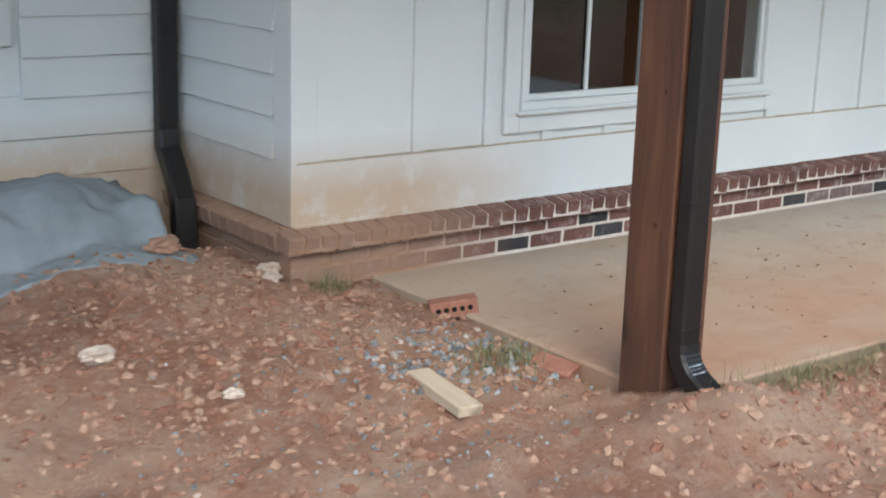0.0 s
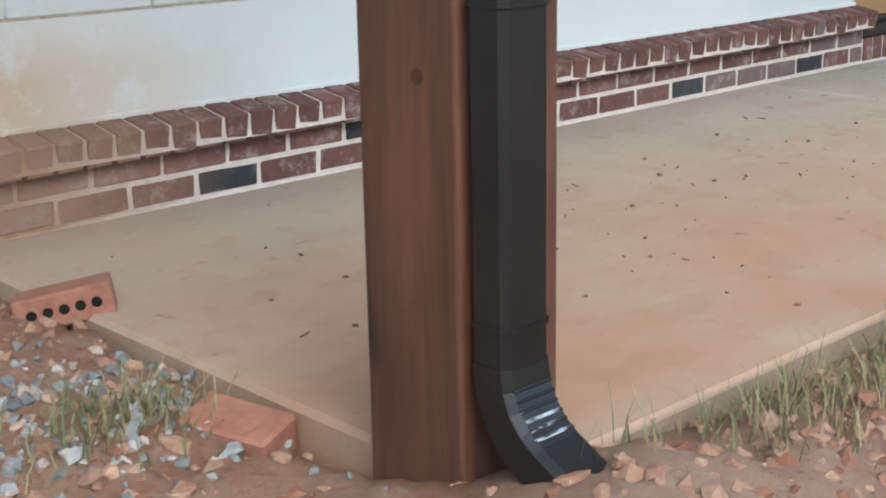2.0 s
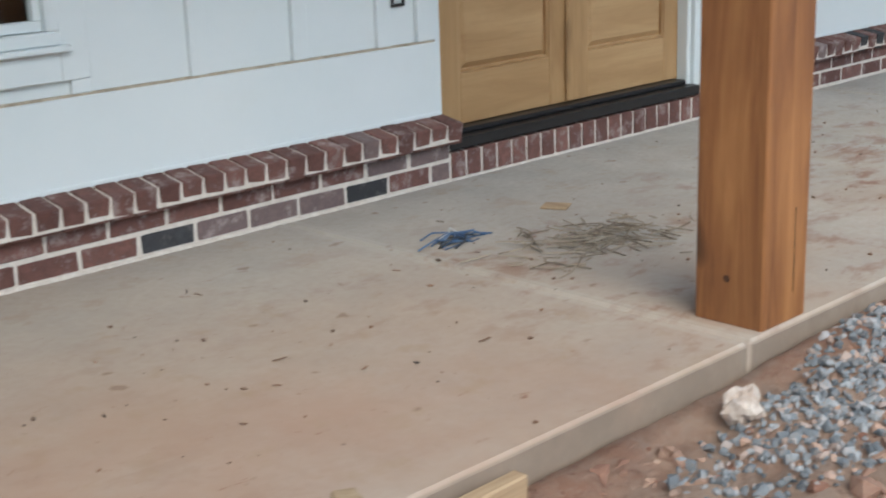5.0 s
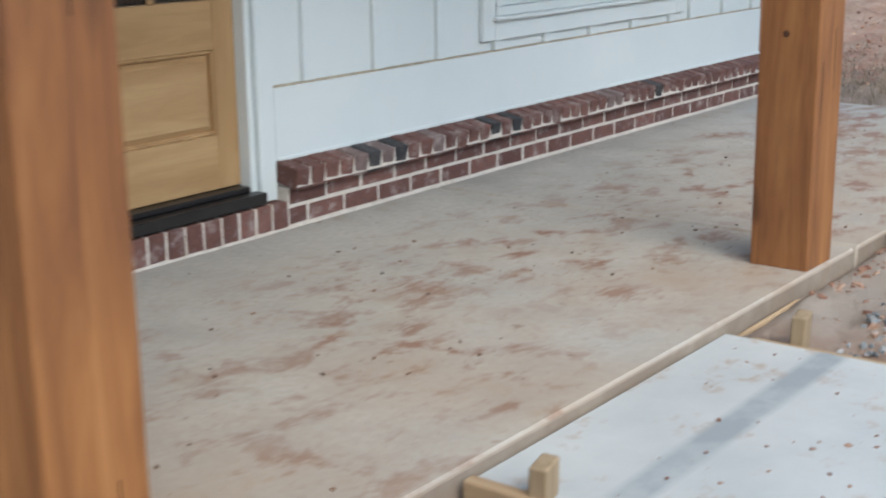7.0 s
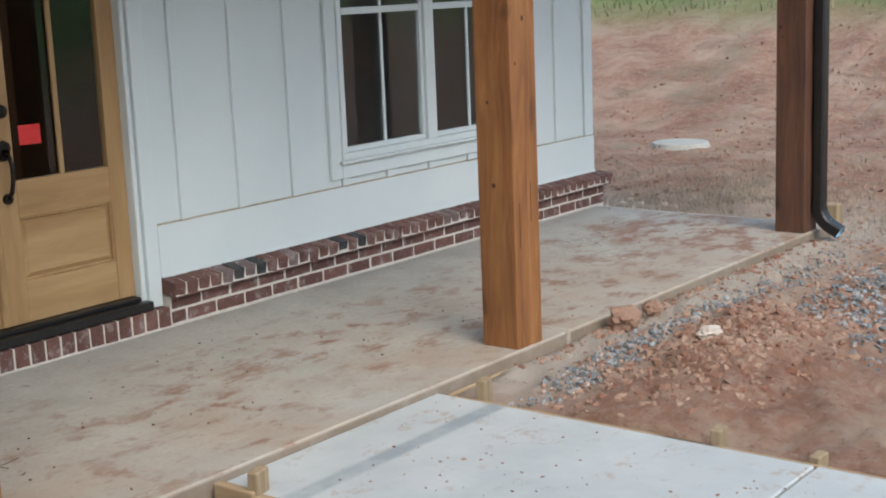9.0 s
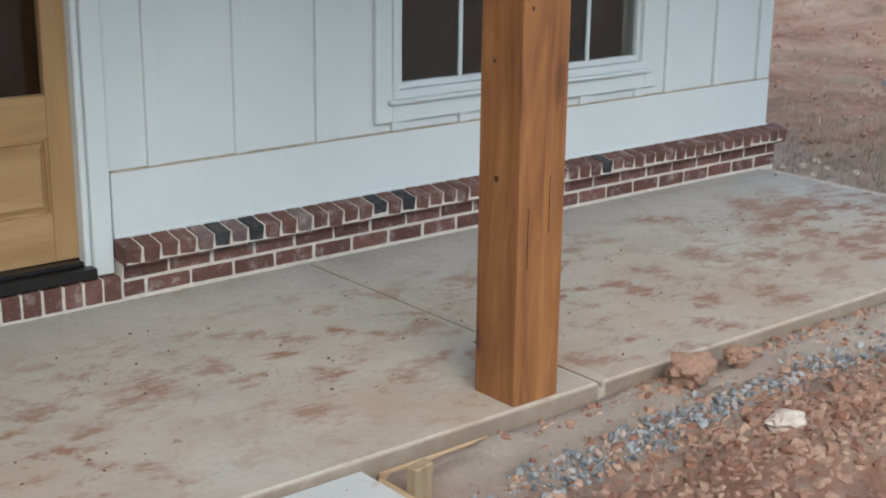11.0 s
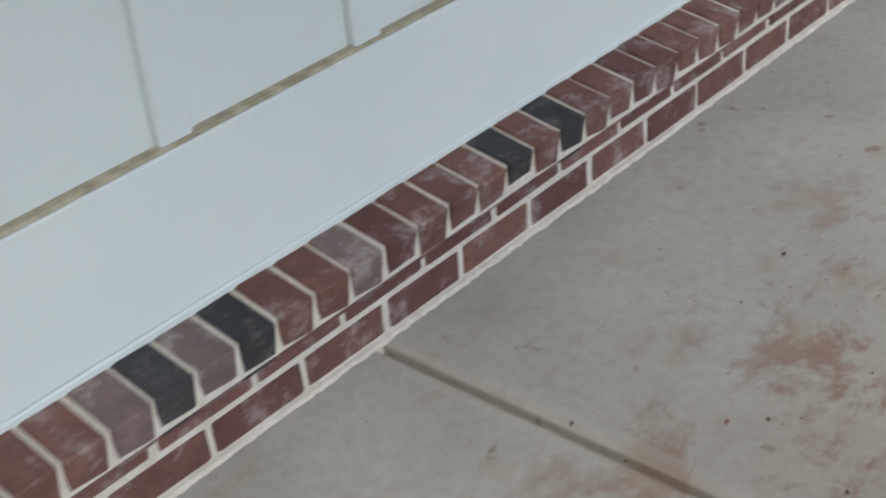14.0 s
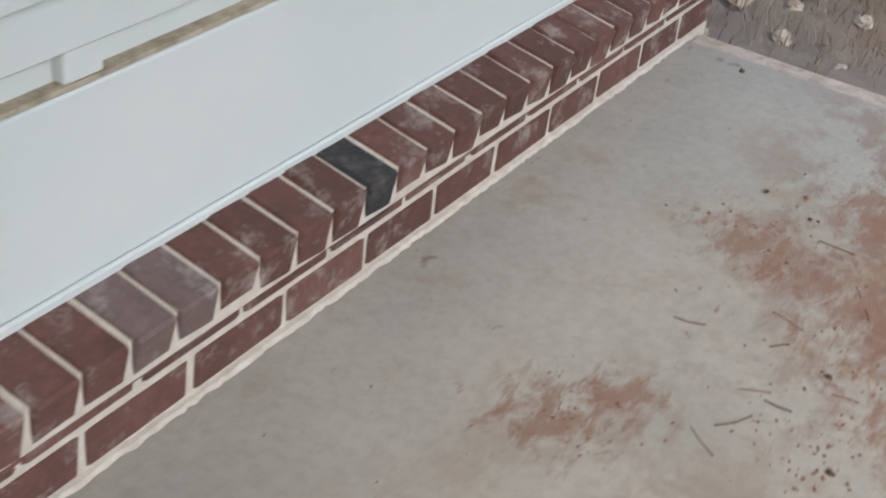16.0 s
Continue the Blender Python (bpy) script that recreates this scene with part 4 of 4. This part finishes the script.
for i, (x, y, r) in enumerate(((-6.15, 0.12, 0.05), (-6.2, 0.02, 0.035), (-7.2, -0.55, 0.05), (-7.5, -0.2, 0.05), (-6.9, -0.95, 0.03), (-6.55, 0.3, 0.06), (-5.95, -0.25, 0.04))):
    rock("pale_rock" if i < 5 else "clay_lump", x, y, r, PALEROCK if i < 5 else CLOD, "pale crusted rock in the spoil bank" if i < 5 else "red clay lump in the spoil bank", (1.2, 0.9, 0.6), seed=40 + i)

for i, (x, y, r) in enumerate(((4.25, 0.05, 0.022), (4.36, -0.12, 0.026), (4.5, 0.05, 0.03), (4.32, 0.2, 0.022), (4.6, -0.25, 0.024), (4.27, -0.3, 0.016), (4.7, 0.1, 0.03), (4.42, 0.14, 0.018), (4.55, -0.08, 0.02))):
    rock("pale_rock", x, y, r, PALEROCK, "pale mortar rubble beyond the slab's end", (1.2, 1, 0.7), seed=60 + i)
# crumbs and straw swept onto the slab
spots = []
for _ in range(430):
    x, y = rnd.uniform(-5.5, 3.95), -abs(rnd.gauss(0.95, 0.42))
    if SLABY + 0.03 < y < -0.1:
        spots.append((x, y, 0.0, rnd.choice((0.002, 0.003, 0.004, 0.005, 0.008))))
scatter("slab_crumbs", spots, CRUMB, "dark crumbs of dry clay on the slab", "crumbs", True, 0.3, 0.6, 0.0)
spots = []
for cx, cy, s, n in ((-1.95, -0.9, 0.12, 160), (2.66, -0.43, 0.05, 60), (3.33, -0.5, 0.07, 80), (3.0, -0.72, 0.12, 150), (2.75, -0.75, 0.06, 70), (-0.3, -0.95, 0.14, 60), (0.1, -1.15, 0.06, 50), (2.4, -0.9, 0.2, 60), (1.45, -0.6, 0.12, 40)):
    for _ in range(n):
        spots.append((cx + rnd.gauss(0, s), cy + rnd.gauss(0, s), 0.0, rnd.uniform(0.0015, 0.0045)))
for _ in range(170):
    spots.append((rnd.uniform(-1.3, -0.18), rnd.uniform(-4.2, -1.85), -0.03, rnd.uniform(0.002, 0.009)))
scatter("clay_smears", spots, CLOD, "trodden red clay crumbs on the concrete", "clay crumbs", True, 0.3, 0.4, 0.0)


def blades(name, spots, material, label, category, droop=0.5):
    verts, faces = [], []
    for x, y, z, h, w, lean in spots:
        a = rnd.uniform(0, 6.28)
        dx, dy = math.cos(a), math.sin(a)
        n = len(verts)
        for t in (0.0, 0.5, 1.0):
            o = lean * h * t * t
            ww = w * (1 - 0.8 * t)
            zz = z + h * t * (1 - droop * lean * t * 0.5)
            verts.append((x + dx * o - dy * ww, y + dy * o + dx * ww, zz))
            verts.append((x + dx * o + dy * ww, y + dy * o - dx * ww, zz))
        faces += [(n, n + 1, n + 3, n + 2), (n + 2, n + 3, n + 5, n + 4)]
    return from_lists(name, verts, faces, material, label, category)


def tuft(n, cx, cy, sx, sy, h0, h1, w=0.0022):
    out = []
    for _ in range(n):
        x, y = rnd.gauss(cx, sx), rnd.gauss(cy, sy)
        if clear(x, y):
            out.append((x, y, ground_z(x, y) - 0.005, rnd.uniform(h0, h1), w, rnd.uniform(0.2, 1.1)))
    return out


blades("grass", tuft(420, -5.2, -1.96, 0.17, 0.08, 0.03, 0.1, 0.0016) + tuft(220, -4.75, -1.92, 0.3, 0.06, 0.03, 0.1, 0.0014), GRASS, "thin green grass under the downspout", "grass")
blades("grass", tuft(110, -6.0, -0.12, 0.06, 0.04, 0.03, 0.1) + tuft(260, -5.95, -1.2, 0.09, 0.05, 0.03, 0.1), GRASS, "sparse weeds by the slab corner", "grass")
blades("dry_straw", tuft(2600, 5.6, -0.4, 0.8, 0.9, 0.02, 0.09, 0.003) + tuft(1500, 4.8, -0.3, 0.35, 0.4, 0.02, 0.08, 0.002) + tuft(1200, 4.9, -2.1, 0.5, 0.4, 0.02, 0.09, 0.003), STRAW, "dry straw and weeds beyond the slab", "straw")
blades("dry_straw", [(x, y, ground_z(x, y) - 0.004, rnd.uniform(0.03, 0.12), 0.005, rnd.uniform(0.9, 1.6)) for x, y in ((rnd.uniform(5.4, 13.6), rnd.uniform(-5, 8)) for _ in range(3600)) if noise.fractal(Vector((x * 0.8, y * 0.8, 3.0)), 0.8, 2.0, 4) > -0.1], STRAW, "loose straw mulch lying over the far clay bank", "straw")
blades("field_grass", [(x, y, ground_z(x, y), rnd.uniform(0.06, 0.2), 0.015, rnd.uniform(0.2, 0.8)) for x, y in ((rnd.uniform(13.6, 24), rnd.uniform(-7, 14)) for _ in range(9000))], GRASS, "green field grass on top of the bank", "grass")


def litter(n, cx, cy, sx, sy, l0, l1, w):
    verts, faces = [], []
    for _ in range(n):
        x, y, a, l = rnd.gauss(cx, sx), rnd.gauss(cy, sy), rnd.uniform(0, 3.14), rnd.uniform(l0, l1)
        dx, dy = math.cos(a), math.sin(a)
        z = rnd.uniform(0.001, 0.012)
        m = len(verts)
        bend = rnd.uniform(-0.3, 0.3) * l
        for t in (-0.5, 0.0, 0.5):
            ox, oy = dx * l * t - dy * bend * (0.25 - t * t), dy * l * t + dx * bend * (0.25 - t * t)
            for s in (-1, 1):
                for h in (0, 1):
                    verts.append((x + ox - dy * w * s, y + oy + dx * w * s, z + h * w * 1.6))
        for b in (m, m + 4):
            faces += [(b, b + 4, b + 5, b + 1), (b + 2, b + 3, b + 7, b + 6), (b + 1, b + 5, b + 7, b + 3), (b, b + 2, b + 6, b + 4)]
    return verts, faces


v, f = litter(170, -1.98, -0.92, 0.16, 0.09, 0.03, 0.14, 0.0018)
from_lists("swept_litter", v, f, STRAW, "pile of straw and shavings swept together on the slab", "litter")
cables = thing("cable_scraps", -2.25, -0.6, 0.0, "tangle of blue and white cable scraps on the slab", "cable scraps")
for i in range(16):
    a, l = rnd.uniform(-0.5, 0.5), rnd.uniform(0.05, 0.1)
    cx, cy, z = rnd.gauss(-2.25, 0.04), rnd.gauss(-0.6, 0.022), 0.004 + 0.0016 * i
    dx, dy, b = math.cos(a) * l, math.sin(a) * l, rnd.uniform(-0.02, 0.02)
    part("cable", tube([(cx - dx, cy - dy, 0.004), (cx - dx * 0.4, cy - dy * 0.4 + b, z), (cx + dx * 0.4, cy + dy * 0.4 - b, z), (cx + dx, cy + dy, 0.004)], 0.003, 6), rnd.choice((BLUE, BLUE, BLUE, BLACK, BLACK, FRESH)), cables)
v, f = litter(16, 3.0, -0.75, 0.3, 0.2, 0.03, 0.08, 0.0009)
from_lists("pine_needles", v, f, CRUMB, "dry pine needles on the slab", "needles")
v, f = litter(24, -3.6, -0.95, 1.0, 0.35, 0.01, 0.04, 0.0015)
from_lists("wood_slivers", v, f, CRUMB, "small dark wood slivers on the slab", "slivers")
bm = boxes((-0.035, -0.045, 0.0, 0.035, 0.045, 0.008), bevel=0.002)
bmesh.ops.rotate(bm, verts=bm.verts, matrix=Matrix.Rotation(0.5, 3, "Z"))
bmesh.ops.translate(bm, verts=bm.verts, vec=(-1.73, -0.56, 0.001))
tagged(part("wood_chip", bm, PINE, None), "flat square wood chip lying on the slab", "wood chip")

# round pale cover on the far clay
bm = bmesh.new()
bmesh.ops.create_cone(bm, cap_ends=True, segments=40, radius1=0.3, radius2=0.28, depth=0.05)
bmesh.ops.translate(bm, verts=bm.verts, vec=(7.85, 1.35, ground_z(7.85, 1.35) + 0.03))
tagged(part("tank_cover", bm, CONCRETE, None), "round pale concrete cover set in clay", "tank cover")
# leaning block behind the end post
blk = thing("concrete_block", 4.35, -1.72, ground_z(4.35, -1.72), "weathered grey block standing behind the end post", "block")
part("body", boxes((4.2, -1.76, -0.2, 4.28, -1.66, 0.1), bevel=0.01), PINE_Z, blk)

# distant woods round the site
def woods(name, x0, y0, x1, y1, seed):
    verts, faces = [], []
    r3 = random.Random(seed)
    n = 900
    for i in range(n):
        t = r3.random()
        x, y = x0 + (x1 - x0) * t + r3.uniform(-5, 5), y0 + (y1 - y0) * t + r3.uniform(-5, 5)
        z = r3.uniform(0, 13) ** 1.0
        r = r3.uniform(1.0, 2.2)
        m = len(verts)
        for p in IV:
            q = p * r * (1 + r3.uniform(-0.35, 0.35))
            verts.append((x + q.x, y + q.y, z + q.z))
        faces += [tuple(m + k2 for k2 in ff) for ff in IF]
    from_lists(name, verts, faces, WOODS, "dark green woods far behind the site", "woods")


woods("far_woods", -80, -62, 90, -62, 3)
woods("far_woods", -75, -60, -75, 40, 4)

# ---- brickwork, piece by piece ----
def brick_mesh(seed):
    r4 = random.Random(seed)
    bm = boxes((-0.5, -0.5, -0.5, 0.5, 0.5, 0.5))
    bmesh.ops.bevel(bm, geom=bm.edges[:], offset=0.045, segments=1, affect="EDGES")
    for v in bm.verts:
        v.co += Vector([r4.uniform(-0.016, 0.016) for _ in range(3)])
    me = bpy.data.meshes.new("brick")
    bm.to_mesh(me)
    bm.free()
    return me


SHAPES = {m.name: [brick_mesh(i) for i in range(4)] for m in (BRICK, BRICK_GREY, BRICK_BLACK)}
for mat in (BRICK, BRICK_GREY, BRICK_BLACK):
    for me in SHAPES[mat.name]:
        me.materials.append(mat)
rb = random.Random(5)


def brick(parent, centre, size, material=BRICK, tilt=0.0, turn=0.0):
    ob = new("brick", rb.choice(SHAPES[material.name]))
    ob.parent = parent
    ob.location = (centre[0] + rb.uniform(-0.001, 0.001), centre[1] + rb.uniform(-0.0015, 0.0015), centre[2] + rb.uniform(-0.001, 0.001))
    ob.scale = size
    ob.rotation_euler = (tilt, rb.uniform(-0.008, 0.008), turn + rb.uniform(-0.006, 0.006))
    return ob


P, CP, J = 0.2032, 0.0813, 0.0105
Z1, Z2 = 0.042, 0.115
CH = 0.062


def mortar(name, x0, x1, z0, label):
    bm = boxes((x0, 0.004, z0, x1, 0.1, 0.15), (x0, -0.046, 0.156, x1, 0.1, 0.2185))
    for v in bm.verts:
        if v.co.z > 0.2 and v.co.y > 0:
            v.co.z += 0.026
    return structure(name, bm, MORTAR, label, "brick base")


def colour(kind, n):
    return kind.get(n, BRICK)


def course(parent, joints, z, kinds, lo, hi):
    for n, (a, b) in enumerate(zip(joints, joints[1:])):
        a, b = max(a, lo), min(b, hi)
        if b - a > 0.03:
            brick(parent, ((a + b) / 2, 0.045, z), (b - a - J, 0.09, CH - 0.002), colour(kinds, n))


def caps(parent, x0, x1, kinds):
    n = round((x1 - x0) / CP)
    w = (x1 - x0) / n
    for i in range(n):
        brick(parent, (x0 + (i + 0.5) * w, 0.005, 0.194), (w - 0.011, 0.112, 0.078), colour(kinds, i), 0.2)


base_w = mortar("wall_base_west", WX0 - 0.04, E1, -0.3, "red brick base with white mortar, muddy at its west end")
base_e = mortar("wall_base_east", 0.0, WX1 + 0.03, -0.15, "red brick base with white mortar and a few black bricks")
west = [E1 - 0.1 - P * n for n in range(23, -1, -1)] + [E1]
K = lambda n: 22 - n            # piece between joint n+1 and joint n
course(base_w, west, Z1, {K(1): BRICK_BLACK, K(5): BRICK_BLACK, K(15): BRICK_BLACK, K(12): BRICK_BLACK, K(4): BRICK_GREY, K(3): BRICK_GREY, K(2): BRICK_GREY, K(10): BRICK_GREY, 23: BRICK_GREY}, WX0 - 0.045, E1)
west2 = [E1 - P * n for n in range(23, -1, -1)]
course(base_w, west2, Z2, {22 - 13: BRICK_BLACK, 22 - 0: BRICK_GREY, 22 - 1: BRICK_GREY}, WX0 - 0.045, E1)
for i in range(1, 4):
    low = [WX0 - 0.045 + P * (n - 0.5 * (i % 2)) for n in range(0, 4)]
    course(base_w, low, Z1 - i * 0.074, {}, WX0 - 0.045, -5.66)
caps(base_w, WX0 - 0.085, E1 + 0.022, {3: BRICK_GREY, 50: BRICK_GREY})
east = [0.0] + [0.1 + P * n for n in range(0, 20)] + [WX1 + 0.035]
course(base_e, east, Z1, {}, 0.0, WX1 + 0.035)
course(base_e, [P * n for n in range(0, 21)] + [WX1 + 0.035], Z2, {}, 0.0, WX1 + 0.035)
caps(base_e, -0.012, WX1 + 0.075, {5: BRICK_BLACK, 6: BRICK_GREY, 7: BRICK_BLACK, 15: BRICK_BLACK, 17: BRICK_BLACK, 33: BRICK_BLACK, 4: BRICK_GREY, 27: BRICK_GREY, 28: BRICK_GREY, 10: BRICK_GREY})
sill = structure("trim_door_sill", boxes((E1 + 0.001, 0.004, -0.1, -0.001, 0.16, 0.1)), MORTAR, "row of upright red bricks under the threshold", "brick sill")
n = 20
w = -E1 / n
for i in range(n):
    brick(sill, (E1 + (i + 0.5) * w, 0.05, 0.054), (w - 0.012, 0.104, 0.096), BRICK)

ret_b = structure("wall_base_return", boxes((WX0 - 0.036, 0.102, -0.3, WX0 + 0.1, WINGY, 0.15), (WX0 - 0.082, 0.102, 0.156, WX0 + 0.06, WINGY, 0.214)), MORTAR, "muddy red brick return base", "brick base")
for i in range(-3, 2):
    y = 0.0 if i % 2 else 0.1
    while y < WINGY - 0.02:
        a, b = max(y, 0.1), min(y + P, WINGY)
        if b - a > 0.04:
            brick(ret_b, (WX0 + 0.005, (a + b) / 2, Z1 + i * 0.074), (b - a - J, 0.09, CH - 0.002), BRICK, 0, radians(90))
        y += P
n = 13
w = (WINGY - 0.05) / n
for i in range(n):
    ob = brick(ret_b, (WX0 - 0.032, 0.05 + (i + 0.5) * w, 0.194), (w - J, 0.112, 0.078), BRICK, 0.2)
    ob.rotation_euler = Euler((0.2, 0, radians(-90)))
east_b = structure("wall_base_end", boxes((WX1 - 0.1, 0.102, -0.3, WX1 + 0.03, 7.0, 0.23)), BRICK, "brick base of the end wall", "brick base")


def mortar_smear(x0, x1, y0, seed):
    """Uneven bead of white mortar where the lowest bricks meet the slab."""
    r5 = random.Random(seed)
    bm = bmesh.new()
    n = int((x1 - x0) / 0.012)
    rows = []
    for i in range(n + 1):
        x = x0 + (x1 - x0) * i / n
        w, h = 0.006 + r5.uniform(0, 0.006), 0.006 + r5.uniform(0, 0.004)
        rows.append([bm.verts.new(p) for p in ((x, y0 + 0.006, h), (x, y0 - w * 0.45, h * 0.75), (x, y0 - w, 0.0005), (x, y0 + 0.006, 0.0005))])
    for a, b in zip(rows, rows[1:]):
        for j in range(4):
            bm.faces.new((a[j], b[j], b[(j + 1) % 4], a[(j + 1) % 4]))
    bm.faces.new(rows[0])
    bm.faces.new(rows[-1][::-1])
    bmesh.ops.recalc_face_normals(bm, faces=bm.faces[:])
    structure("trim_mortar_bead", bm, MORTAR, "uneven white mortar bead along the brick base", "trim")


mortar_smear(-5.68, E1 - 0.002, 0.0, 11)
mortar_smear(E1, -0.002, -0.001, 12)
mortar_smear(0.0, WX1 - 0.06, 0.0, 13)
